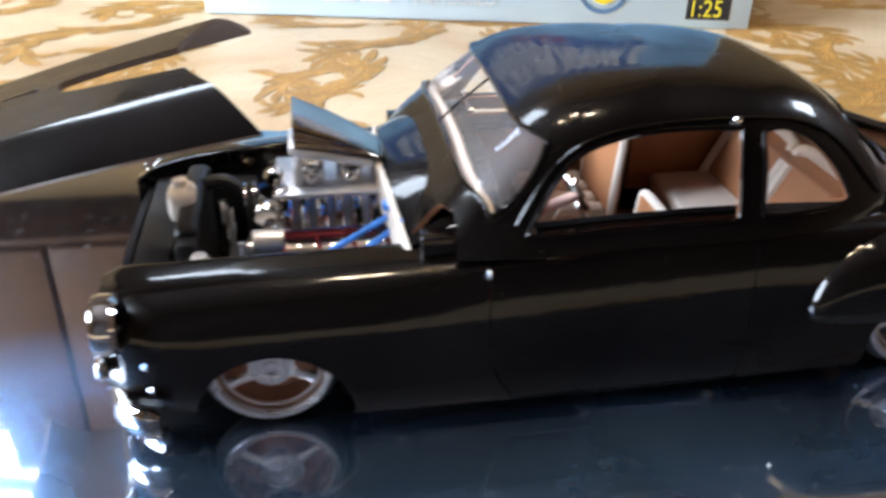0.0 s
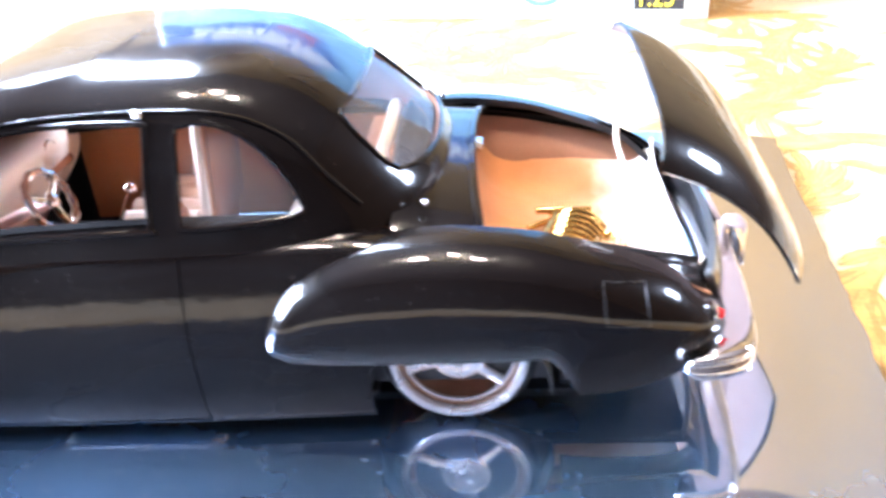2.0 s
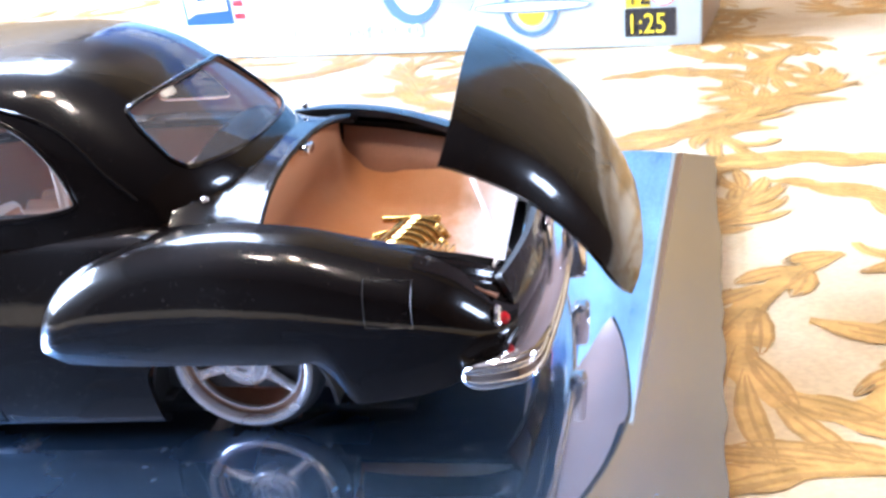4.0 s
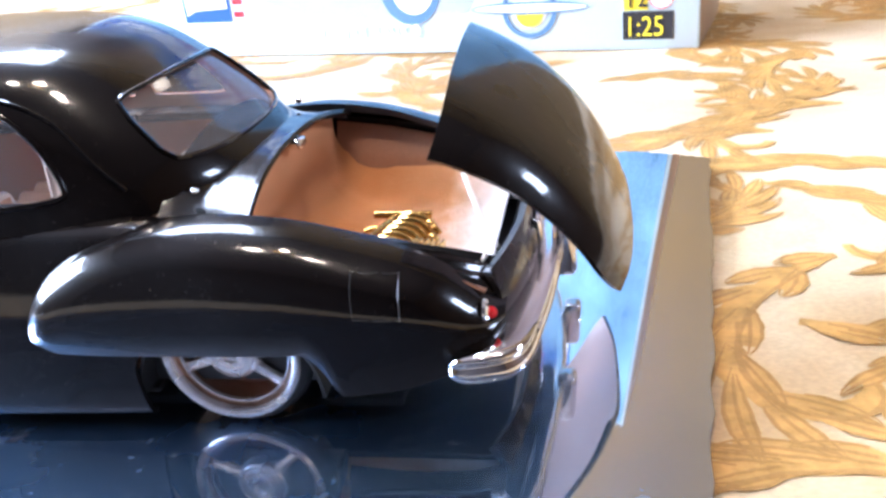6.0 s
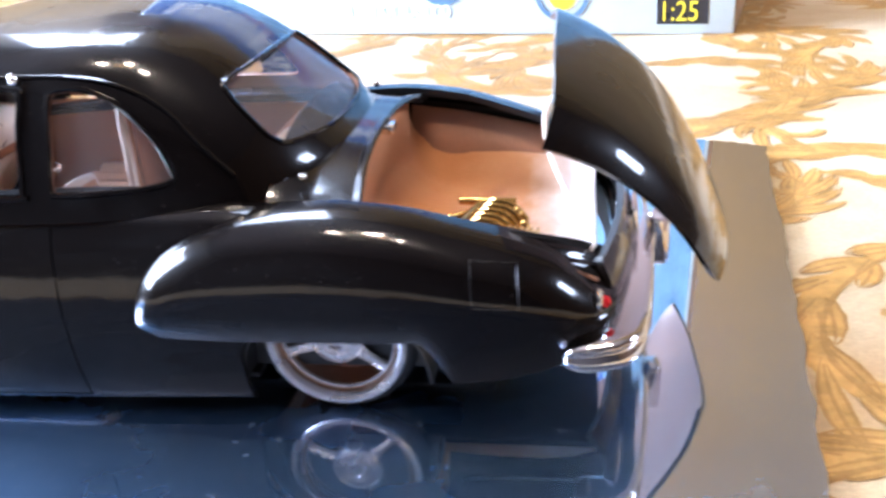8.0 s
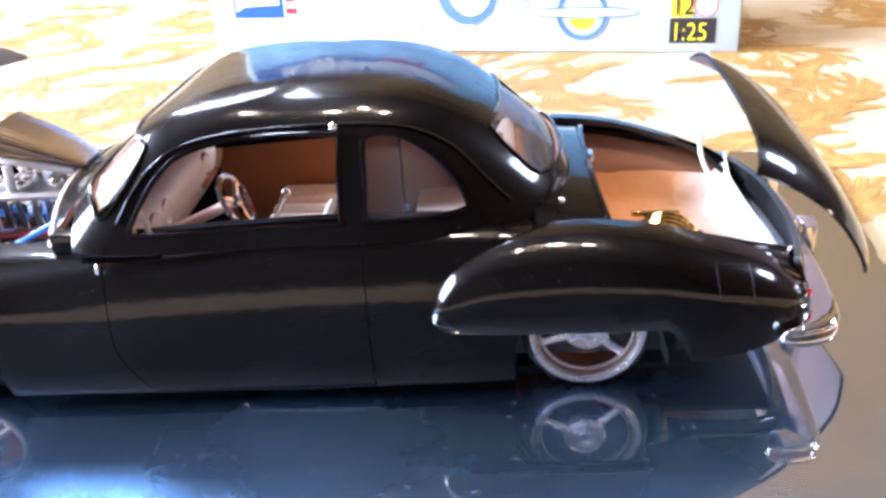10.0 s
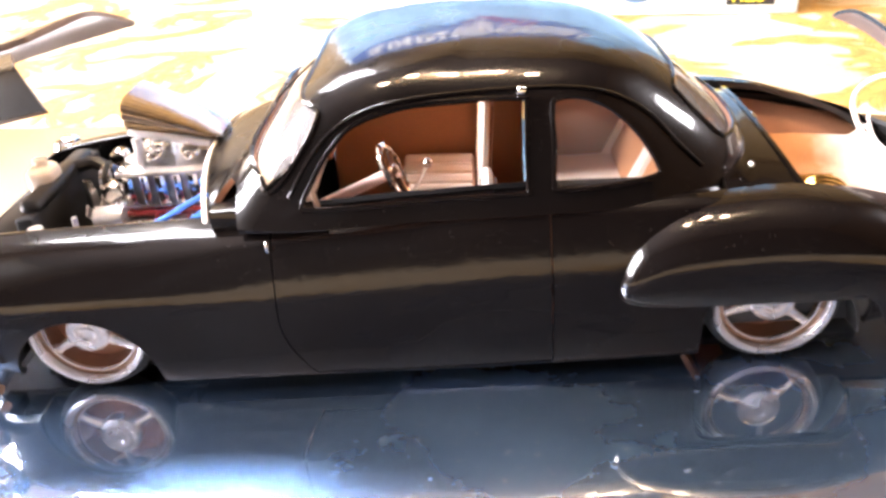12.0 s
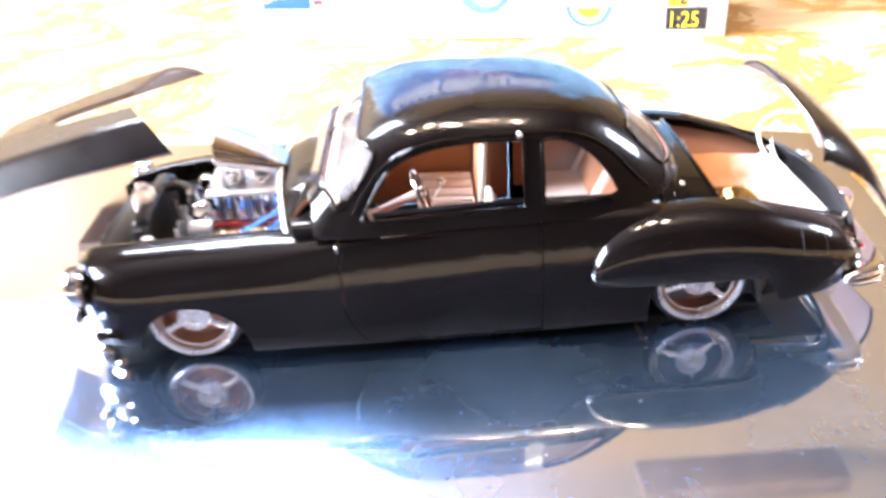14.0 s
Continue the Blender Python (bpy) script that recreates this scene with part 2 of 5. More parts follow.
FLOCK = flock_material()
PRIMER = surface("brown_primer", (0.20, 0.135, 0.12), 0.5, 0, 1200, 0.15, 0.1)
HOODPRIMER = surface("dark_brown_primer", (0.13, 0.08, 0.055), 0.5, 0, 1200, 0.15, 0.1)
MAROON = surface("maroon_enamel", (0.16, 0.015, 0.02), 0.3, 0, 1200, 0.15, 0.08)
BLUE = surface("blue_enamel", (0.08, 0.28, 0.85), 0.3, 0, 1200, 0.15, 0.08)
GAP = surface("dark_gap", (0.006, 0.005, 0.005), 0.8, 0, 1200, 0.2, 0.05, spec=0.08)
PINK = surface("pale_red_enamel", (0.84, 0.55, 0.47), 0.3, 0, 1200, 0.1, 0.05)
REDLENS = surface("red_lens", (0.6, 0.01, 0.015), 0.12, 0, 1200, 0.1, 0.02)
BRASS = surface("brass_plate", (0.62, 0.39, 0.12), 0.25, 1.0, 1500, 0.2, 0.1)
GLASS = glass_material("clear_plastic", (0.95, 0.93, 0.92), ior=1.4)
PLASTIC = glass_material("cloudy_plastic", (0.88, 0.85, 0.84), 0.06, 0.10, 1.4)
LENS = glass_material("lamp_lens", (0.9, 0.9, 0.9), 0.1)
CARD = surface("pale_blue_card", (0.62, 0.77, 0.86), 0.35, 0, 900, 0.06, 0.03, wear=8)
CARDSIDE = surface("brown_card", (0.36, 0.22, 0.12), 0.5, 0, 900, 0.15, 0.05, wear=10)
INK_WHITE = surface("white_print", (0.85, 0.87, 0.88), 0.35, 0, 900, 0.04, 0.0)
INK_GREY = surface("lilac_grey_print", (0.36, 0.40, 0.47), 0.35, 0, 900, 0.12, 0.0, wear=12)
INK_BLACK = surface("black_print", (0.02, 0.02, 0.025), 0.35, 0, 900, 0.1, 0.0)
INK_YELLOW = surface("yellow_print", (0.85, 0.68, 0.04), 0.35, 0, 900, 0.06, 0.0)
INK_BLUE = surface("blue_print", (0.02, 0.10, 0.38), 0.35, 0, 900, 0.08, 0.0)
INK_RED = surface("red_print", (0.65, 0.04, 0.06), 0.35, 0, 900, 0.08, 0.0)
INK_STEEL = surface("steel_blue_print", (0.10, 0.20, 0.34), 0.35, 0, 900, 0.15, 0.0, wear=15)
WALLPAPER = surface("beige_wallpaper", (0.17, 0.105, 0.040), 0.8, 0, 120, 0.1, 0.1, wear=3)
PLASTER = surface("ceiling_plaster", (0.09, 0.07, 0.065), 0.85, 0, 90, 0.06, 0.1, wear=3)
WOOD = surface("dark_wood", (0.05, 0.026, 0.014), 0.7, 0, 60, 0.35, 0.1, wear=9, spec=0.15)
SHELFWOOD = surface("brown_wood", (0.12, 0.065, 0.028), 0.5, 0, 60, 0.3, 0.1, wear=9)
PARQUET = surface("parquet", (0.10, 0.055, 0.03), 0.4, 0, 60, 0.3, 0.1, wear=7)
WHITEPAINT = surface("white_paint", (0.78, 0.77, 0.74), 0.4, 0, 200, 0.05, 0.05, wear=6)
BULB = glow_material("warm_bulb", (1.0, 0.80, 0.62), 430.0)
SOUTHWALL = surface("unseen_dark_wall", (0.014, 0.008, 0.0075), 0.8, 0, 90, 0.12, 0.1, wear=3)
INK_SKY = surface("sky_blue_print", (0.20, 0.38, 0.58), 0.35, 0, 900, 0.6, 0.0, wear=22)

# ---- mesh tools: shapes are (points, faces) in model units ----
def curve(xs, ys):
    """A smooth monotone curve through points."""
    xs, ys = np.array(xs, float), np.array(ys, float)
    h, d = np.diff(xs), np.diff(ys) / np.diff(xs)
    s = np.zeros(len(xs))
    s[0], s[-1] = d[0], d[-1]
    for i in range(1, len(xs) - 1):
        if d[i - 1] * d[i] > 0:
            a, b = 2 * h[i] + h[i - 1], h[i] + 2 * h[i - 1]
            s[i] = (a + b) / (a / d[i - 1] + b / d[i])

    def f(x):
        x = np.clip(np.asarray(x, float), xs[0], xs[-1])
        i = np.clip(np.searchsorted(xs, x) - 1, 0, len(xs) - 2)
        t = (x - xs[i]) / h[i]
        return ((1 + 2 * t) * (1 - t) ** 2 * ys[i] + t * (1 - t) ** 2 * h[i] * s[i]
                + t * t * (3 - 2 * t) * ys[i + 1] + t * t * (t - 1) * h[i] * s[i + 1])
    return f


def smooth_path(pts, n, closed=False):
    """Points along a rounded line through pts."""
    p = [Vector(q) for q in pts]
    out, m = [], len(p)
    for i in range(m if closed else m - 1):
        a = p[i - 1] if closed or i else p[0] * 2 - p[1]
        b, c = p[i], p[(i + 1) % m]
        d = p[(i + 2) % m] if closed or i < m - 2 else p[-1] * 2 - p[-2]
        for j in range(n):
            t = j / n
            out.append(0.5 * (2 * b + (c - a) * t + (2 * a - 5 * b + 4 * c - d) * t * t + (3 * b - a - 3 * c + d) * t ** 3))
    if not closed:
        out.append(p[-1])
    return out


def join(*shapes):
    v, f = [], []
    for sv, sf in shapes:
        o = len(v)
        v += [tuple(p) for p in sv]
        f += [tuple(i + o for i in q) for q in sf]
    return v, f


def moved(shape, m):
    return [tuple(m @ Vector(p)) for p in shape[0]], shape[1]


def mirrored(shape):
    return [(p[0], -p[1], p[2]) for p in shape[0]], [tuple(reversed(q)) for q in shape[1]]


def from_bm(bm):
    bm.verts.ensure_lookup_table()
    bm.verts.index_update()
    out = [tuple(v.co) for v in bm.verts], [tuple(v.index for v in f.verts) for f in bm.faces]
    bm.free()
    return out


def box(c, s, bev=0.02, seg=2, rot=None):
    bm = bmesh.new()
    bmesh.ops.create_cube(bm, size=1)
    for v in bm.verts:
        v.co = Vector((v.co.x * s[0], v.co.y * s[1], v.co.z * s[2]))
    if bev:
        bmesh.ops.bevel(bm, geom=bm.edges[:], offset=min(bev, min(s) * 0.45), segments=seg, affect='EDGES', profile=0.5)
    m = Matrix.Translation(c) @ (rot or Matrix())
    bmesh.ops.transform(bm, matrix=m, verts=bm.verts)
    return from_bm(bm)


def grid(P, closed_u=False, closed_v=False, flip=False):
    nu, nv = len(P), len(P[0])
    v = [tuple(map(float, q)) for row in P for q in row]
    f = []
    for i in range(nu if closed_u else nu - 1):
        for j in range(nv if closed_v else nv - 1):
            a, b = (i + 1) % nu, (j + 1) % nv
            q = (i * nv + j, a * nv + j, a * nv + b, i * nv + b)
            f.append(tuple(reversed(q)) if flip else q)
    return v, f


def lathe(profile, origin=(0, 0, 0), axis='Z', n=32, arc=(0, 360)):
    """Turn (radius, height) points round an axis."""
    rows = []
    full = arc[1] - arc[0] >= 360
    for i in range(n if full else n + 1):
        a = radians(arc[0] + (arc[1] - arc[0]) * i / n)
        row = []
        for r, h in profile:
            p = {'Z': (r * math.cos(a), r * math.sin(a), h), 'Y': (r * math.cos(a), h, r * math.sin(a)), 'X': (h, r * math.cos(a), r * math.sin(a))}[axis]
            row.append([p[k] + origin[k] for k in range(3)])
        rows.append(row)
    return grid(rows, closed_u=full, flip=axis == 'Y')


def tube(path, r, n=8, closed=False, flat=1.0):
    """A round bar along a path; r may be a list; flat squeezes it in the second direction."""
    path = [Vector(p) for p in path]
    m, rows, up = len(path), [], None
    for i, p in enumerate(path):
        a, b = path[i - 1] if i or closed else p, path[(i + 1) % m] if i < m - 1 or closed else p
        d = (b - a).normalized()
        if up is None:
            up = Vector((0, 0, 1)) if abs(d.z) < 0.9 else Vector((0, 1, 0))
        side = d.cross(up).normalized()
        up = side.cross(d).normalized()
        rr = r[i] if hasattr(r, "__len__") else r
        rows.append([p + side * math.cos(t) * rr * flat + up * math.sin(t) * rr for t in (2 * math.pi * k / n for k in range(n))])
    v, f = grid(rows, closed_u=closed, closed_v=True)
    if not closed:
        f += [tuple(range(n)), tuple(reversed(range((m - 1) * n, m * n)))]
    return v, f


def cyl(a, b, r, n=20, r2=None):
    """A capped cylinder with softened rims."""
    a, b = Vector(a), Vector(b)
    r2 = r if r2 is None else r2
    d = (b - a).normalized()
    e = min(r, r2, (b - a).length) * 0.12
    return tube([a, a + d * e * 0.02, a + d * e, b - d * e, b - d * e * 0.02, b], [r * 0.86, r - e * 0.3, r, r2, r2 - e * 0.3, r2 * 0.86], n)


def ball(c, r, n=16, squash=(1, 1, 1)):
    prof = [(max(1e-4, math.sin(math.pi * i / 10)) * r, -math.cos(math.pi * i / 10) * r) for i in range(11)]
    v, f = lathe(prof, n=n)
    return [(c[0] + p[0] * squash[0], c[1] + p[1] * squash[1], c[2] + p[2] * squash[2]) for p in v], f


def build(name, shape, mat, parent=None, label="", smooth=30, shell=0.0, rim=None, flip=False):
    """Link one mesh object; points are scaled from model units to metres. shell: thickness given to a sheet, inwards."""
    me = bpy.data.meshes.new(name)
    me.from_pydata([(p[0] * K, p[1] * K, p[2] * K) for p in shape[0]], [], [list(reversed(q)) if flip else list(q) for q in shape[1]])
    me.materials.append(mat)
    if rim:
        me.materials.append(rim)
    bm = bmesh.new()
    bm.from_mesh(me)
    bmesh.ops.remove_doubles(bm, verts=bm.verts, dist=1e-6)
    if not shell:
        bmesh.ops.recalc_face_normals(bm, faces=bm.faces)
    for fc in bm.faces:
        fc.smooth = True
    for e in bm.edges:
        if len(e.link_faces) == 2 and e.calc_face_angle(0) > radians(smooth) or shell and len(e.link_faces) == 1:
            e.smooth = False
    bm.to_mesh(me)
    bm.free()
    ob = new(name, me)
    ob.parent = parent
    if label:
        ob["label"] = label
    if shell:
        s = ob.modifiers.new("shell", 'SOLIDIFY')
        s.thickness, s.offset = shell * K, -1
        if rim:
            s.material_offset = s.material_offset_rim = 1
    return ob


def thing(name, label, category, group="", m=None, kind=""):
    ob = new(name)
    ob.empty_display_size = 0.01
    if m is not None:
        ob.matrix_world = m
    return tagged(ob, label, category, group, kind)


def poly_gap(px, pz, poly):
    """Signed distance of points to a closed outline: negative inside."""
    px, pz = np.asarray(px, float), np.asarray(pz, float)
    best, inside = np.full(px.shape, 1e9), np.zeros(px.shape, bool)
    for (ax, az), (bx, bz) in zip(poly, poly[1:] + poly[:1]):
        ex, ez = bx - ax, bz - az
        t = np.clip(((px - ax) * ex + (pz - az) * ez) / (ex * ex + ez * ez + 1e-12), 0, 1)
        best = np.minimum(best, np.hypot(px - ax - t * ex, pz - az - t * ez))
        cross = (az > pz) != (bz > pz)
        with np.errstate(divide='ignore', invalid='ignore'):
            inside ^= cross & (px < (bx - ax) * (pz - az) / (bz - az + 1e-15) + ax)
    return np.where(inside, -best, best)


def trimmed(P, F, flip=False):
    """The part of a grid where F > 0, its edge laid on F = 0."""
    P, F = np.array(P, float), np.array(F, float)
    nu, nv = F.shape
    Q, G, done = P.copy(), F.copy(), np.full(F.shape, 9.0)
    for du, dv in ((1, 0), (0, 1), (1, 1), (1, -1)):
        for i in range(nu - du):
            for j in range(max(0, -dv), nv - max(0, dv)):
                a, b = F[i, j], F[i + du, j + dv]
                if a * b < 0:
                    t = a / (a - b)
                    k, s = ((i, j), t) if t < 0.5 else ((i + du, j + dv), 1 - t)
                    if s < done[k]:
                        done[k] = s
                        Q[k] = P[i, j] + (P[i + du, j + dv] - P[i, j]) * t
                        G[k] = 0
    v, f = [tuple(q) for row in Q for q in row], []
    for i in range(nu - 1):
        for j in range(nv - 1):
            ids = [(i, j), (i + 1, j), (i + 1, j + 1), (i, j + 1)]
            g = [G[k] for k in ids]
            ix = [a * nv + b for a, b in ids]
            if min(g) >= 0 and max(g) > 0:
                f.append(tuple(ix))
            elif max(g) > 0 and sum(x < 0 for x in g) == 1:
                f.append(tuple(x for x, gg in zip(ix, g) if gg >= 0))
    if flip:
        f = [tuple(reversed(q)) for q in f]
    used = sorted({i for q in f for i in q})
    at = {o: i for i, o in enumerate(used)}
    return [v[i] for i in used], [tuple(at[i] for i in q) for q in f]


def text_shape(body, size, name="print"):
    """Letters of the built-in font as flat shapes, in model units, in the x-z plane."""
    cu = bpy.data.curves.new(name, 'FONT')
    cu.body, cu.size, cu.extrude, cu.resolution_u = body, size, 0.004, 3
    ob = bpy.data.objects.new(name, cu)
    scene.collection.objects.link(ob)
    me = bpy.data.meshes.new_from_object(ob.evaluated_get(bpy.context.evaluated_depsgraph_get()))
    out = [(v.co.x, -v.co.z, v.co.y) for v in me.vertices], [tuple(p.vertices) for p in me.polygons]
    bpy.data.objects.remove(ob)
    return out


# ---- room ----
def slab(name, x0, x1, y0, y1, z0, z1, mat, label, category):
    k = 1 / K
    ob = build(name, box(((x0 + x1) / 2 * k, (y0 + y1) / 2 * k, (z0 + z1) / 2 * k), ((x1 - x0) * k, (y1 - y0) * k, (z1 - z0) * k), 0), mat)
    return tagged(ob, label, category, kind="structure")


slab("floor", XW, XE, YS, YN, FLOOR - 0.1, FLOOR, PARQUET, "brown wooden floor under the table", "floor")
# ceiling and south wall are unseen, kept dark so the paint reflects little
slab("ceiling", XW, XE, YS, YN, CEIL, CEIL + 0.1, PLASTER, "unseen ceiling of the room, kept dark", "ceiling")
slab("wall_south", XW, XE, YS - 0.1, YS, FLOOR, CEIL, SOUTHWALL, "unseen dark wall behind the camera", "wall")
x0, x1, z0, z1 = WIN


def wall_with_hole():
    k = 1 / K
    parts = []
    for a, b, c, d in ((XW, x0, FLOOR, CEIL), (x1, XE, FLOOR, CEIL), (x0, x1, FLOOR, z0), (x0, x1, z1, CEIL)):
        parts.append(box(((a + b) / 2 * k, (YN + 0.06) * k, (c + d) / 2 * k), ((b - a) * k, 0.12 * k, (d - c) * k), 0))
    return join(*parts)


def side_wall(name, x, hole, mat, label):
    """A wall across x with one window opening."""
    a0, a1, c0, c1 = hole
    parts = [box((x / K, (a + b) / 2 / K, (c + d) / 2 / K), (0.1 / K, (b - a) / K, (d - c) / K), 0) for a, b, c, d in ((YS, a0, FLOOR, CEIL), (a1, YN, FLOOR, CEIL), (a0, a1, FLOOR, c0), (a0, a1, c1, CEIL))]
    tagged(build(name, join(*parts), mat), label, "wall", kind="structure")


side_wall("wall_west", XW - 0.05, WEST, WALLPAPER, "beige papered side wall with a window")
# the east wall is unseen too, dark to hold down stray light
side_wall("wall_east", XE + 0.05, EAST, WOOD, "unseen dark wooden side wall with a window")
tagged(build("wall_north", wall_with_hole(), WALLPAPER), "beige papered wall with a window", "wall", kind="structure")
window = thing("window_1", "white-framed window letting in daylight", "window", kind="structure")
k = 1 / K
for a, b, c, d in ((x0, x1, z0, z0 + 0.05), (x0, x1, z1 - 0.05, z1), (x0, x0 + 0.05, z0, z1), (x1 - 0.05, x1, z0, z1)):
    build("window_frame", box(((a + b) / 2 * k, (YN + 0.08) * k, (c + d) / 2 * k), ((b - a) * k, 0.05 * k, (d - c) * k), 0.1), WHITEPAINT, window)
pane = build("pane", box(((x0 + x1) / 2 * k, (YN + 0.09) * k, (z0 + z1) / 2 * k), ((x1 - x0 - 0.08) * k, 0.006 * k, (z1 - z0 - 0.08) * k), 0), GLASS, window)
pane.visible_shadow = False

for name, xg, (a0, a1, c0, c1) in (("window_2", XW - 0.07, WEST), ("window_3", XE + 0.07, EAST)):
    window = thing(name, "white-framed side window letting in daylight", "window", kind="structure")
    for a, b, c, d in ((a0, a1, c0, c0 + 0.05), (a0, a1, c1 - 0.05, c1), (a0, a0 + 0.05, c0, c1), (a1 - 0.05, a1, c0, c1)):
        build("window_frame", box((xg * k, (a + b) / 2 * k, (c + d) / 2 * k), (0.05 * k, (b - a) * k, (d - c) * k), 0.1), WHITEPAINT, window)
    pane = build("pane", box((xg * k, (a0 + a1) / 2 * k, (c0 + c1) / 2 * k), (0.006 * k, (a1 - a0 - 0.08) * k, (c1 - c0 - 0.08) * k), 0), GLASS, window)
    pane.visible_shadow = False

cab = thing("wall_cabinet", "dark brown wooden cabinet hung under the window", "cabinet")
build("body", box((-0.57 * k, (YN - 0.09) * k, 0.985 * k), (0.34 * k, 0.18 * k, 0.58 * k), 0.2), WOOD, cab)
for x in (-0.655, -0.485):
    build("door", box((x * k, (YN - 0.19) * k, 0.985 * k), (0.16 * k, 0.018 * k, 0.55 * k), 0.12), WOOD, cab)


shelf = thing("wall_shelf", "dark brown wooden shelf fixed to the papered wall", "shelf")
build("board", box((0.80 * k, (YN - 0.06) * k, 1.62 * k), (0.56 * k, 0.12 * k, 0.055 * k), 0.1), SHELFWOOD, shelf)


# ---- table, cloth and mirror ----
# the mirror lies turned against the car
MIRROR_AT = pose(3.535 * K, 2.09 * K, 0, 0, 0, -6.5)
ML, MD = 8.6, 6.1


def cloth_shape():
    rows = []
    xs, ys = np.linspace(-1.15, 1.0, 130), np.linspace(-0.85, 1.0, 110)
    for x in xs:
        row = []
        for y in ys:
            over = max(0, -0.95 - x, x - 0.8, -0.65 - y, y - 0.8)
            z = TABLE - 0.0009 + 0.0009 * noise.noise((x * 9, y * 9, 0)) + 0.0005 * noise.noise((x * 31, y * 31, 4))
            row.append((min(max(x, -0.96), 0.81) * k, min(max(y, -0.66), 0.81) * k, (z - over * 1.6) * k))
        rows.append(row)
    return grid(rows)


CLOTH_SHEET = cloth_shape()
cloth_pts = CLOTH_SHEET[0]
cloth = build("tablecloth", CLOTH_SHEET, CLOTH, smooth=80)
tagged(cloth, "cream satin tablecloth with golden-brown woven scrolls on the table", "tablecloth")


def cloth_z(x, y):
    """The cloth sheet's height at a place, in metres."""
    u, v = (x + 1.15) / (2.15 / 129), (y + 0.85) / (1.85 / 109)
    i, j = int(u), int(v)
    a, b = u - i, v - j
    h = [cloth_pts[(i + p) * 110 + j + q][2] * K for p, q in ((0, 0), (1, 0), (0, 1), (1, 1))]
    return max(h[0] * (1 - a) * (1 - b) + h[1] * a * (1 - b) + h[2] * (1 - a) * b + h[3] * a * b,
               h[0] + (h[3] - h[0]) * min(a, b) + (h[1] - h[0] if a > b else h[2] - h[0]) * abs(a - b)) + 0.0001


def ribbon(path, widths, lift):
    """A woven band along a path on the cloth; metres."""
    v, f = [], []
    for i, (x, y) in enumerate(path):
        a, b = path[max(0, i - 1)], path[min(len(path) - 1, i + 1)]
        dx, dy = b[0] - a[0], b[1] - a[1]
        q = math.hypot(dx, dy) + 1e-9
        w = widths[i] * (1 + 0.5 * noise.noise((x * 900, y * 900, 2)))
        for s, up in ((-1, 0), (0, 0.00004), (1, 0)):
            px, py = x - dy / q * w * s, y + dx / q * w * s
            v.append((px * k, py * k, (cloth_z(px, py) + lift + up) * k))
        if i:
            o = 3 * i
            f += [(o - 3, o, o + 1, o - 2), (o - 2, o + 1, o + 2, o - 1)]
    return v, f


def leaf(x, y, ang, length, width, bend, fills, lines):
    """One leaf: three woven strands, darker edges and a midrib."""
    n, path = 14, []
    for i in range(n + 1):
        t = i / n
        path.append((x, y))
        a = ang + bend * (t ** 1.4)
        x, y = x + math.cos(a) * length / n, y + math.sin(a) * length / n
    body = [width * (0.06 + 0.60 * math.sin(math.pi * (i / n) ** 1.25) ** 0.8 * (1 + 0.06 * math.sin(i * 2.1))) for i in range(n + 1)]
    for o in (-0.55, 0.0, 0.55):
        strand = []
        for i, (px, py) in enumerate(path):
            a, b = path[max(0, i - 1)], path[min(n, i + 1)]
            q = math.hypot(b[0] - a[0], b[1] - a[1]) + 1e-9
            strand.append((px - (b[1] - a[1]) / q * body[i] * o, py + (b[0] - a[0]) / q * body[i] * o))
        first, last = random.randint(0, 2), n + 1 - random.randint(0, 3)
        fills.append(ribbon(strand[first:last], [v * random.uniform(0.38, 0.55) for v in body[first:last]], 0.00004 + 0.00003 * (o == 0)))
    for side in (-1, 0.05, 1):
        edge = []
        for i, (px, py) in enumerate(path):
            a, b = path[max(0, i - 1)], path[min(n, i + 1)]
            q = math.hypot(b[0] - a[0], b[1] - a[1]) + 1e-9
            edge.append((px - (b[1] - a[1]) / q * body[i] * side * 0.95, py + (b[0] - a[0]) / q * body[i] * side * 0.95))
        first = random.randint(0, 6)
        lines.append(ribbon(edge[first:], [0.0001 + 0.00028 * math.sin(math.pi * i / n) for i in range(first, n + 1)], 0.00012))


def scroll(cx, cy, ang, size, fills, lines):
    """A stem that winds into a spiral, with feathered leaves along it."""
    curl = random.choice((-1, 1))
    x, y, a, path = cx, cy, ang, []
    n = 34
    for i in range(n):
        t = i / n
        path.append((x, y))
        a += curl * (0.04 + 0.30 * t ** 2.0)
        x, y = x + math.cos(a) * size * 0.055 * (1 - 0.5 * t), y + math.sin(a) * size * 0.055 * (1 - 0.5 * t)
    w = [size * (0.020 + 0.034 * math.sin(math.pi * i / n)) for i in range(n)]
    fills.append(ribbon(path, w, 0.00005))
    lines.append(ribbon([(p[0] + w[i] * 0.6, p[1] - w[i] * 0.7) for i, p in enumerate(path)][2:], [0.0005] * (n - 2), 0.00013))
    # a comb of leaves sweeps along the outside of the curve, a few short ones inside
    for i in range(0, n - 7, 3):
        d = math.atan2(path[i + 1][1] - path[i][1], path[i + 1][0] - path[i][0])
        grow = 0.6 + 0.4 * math.sin(math.pi * i / (n - 7))
        leaf(*path[i], d - curl * random.uniform(0.30, 0.48), size * grow * random.uniform(0.36, 0.50), size * random.uniform(0.046, 0.066), curl * random.uniform(0.35, 0.75), fills, lines)
        if i % 2 and random.random() < 0.8:
            leaf(*path[i], d + curl * random.uniform(0.35, 0.60), size * grow * random.uniform(0.24, 0.36), size * random.uniform(0.042, 0.060), -curl * random.uniform(0.2, 0.6), fills, lines)


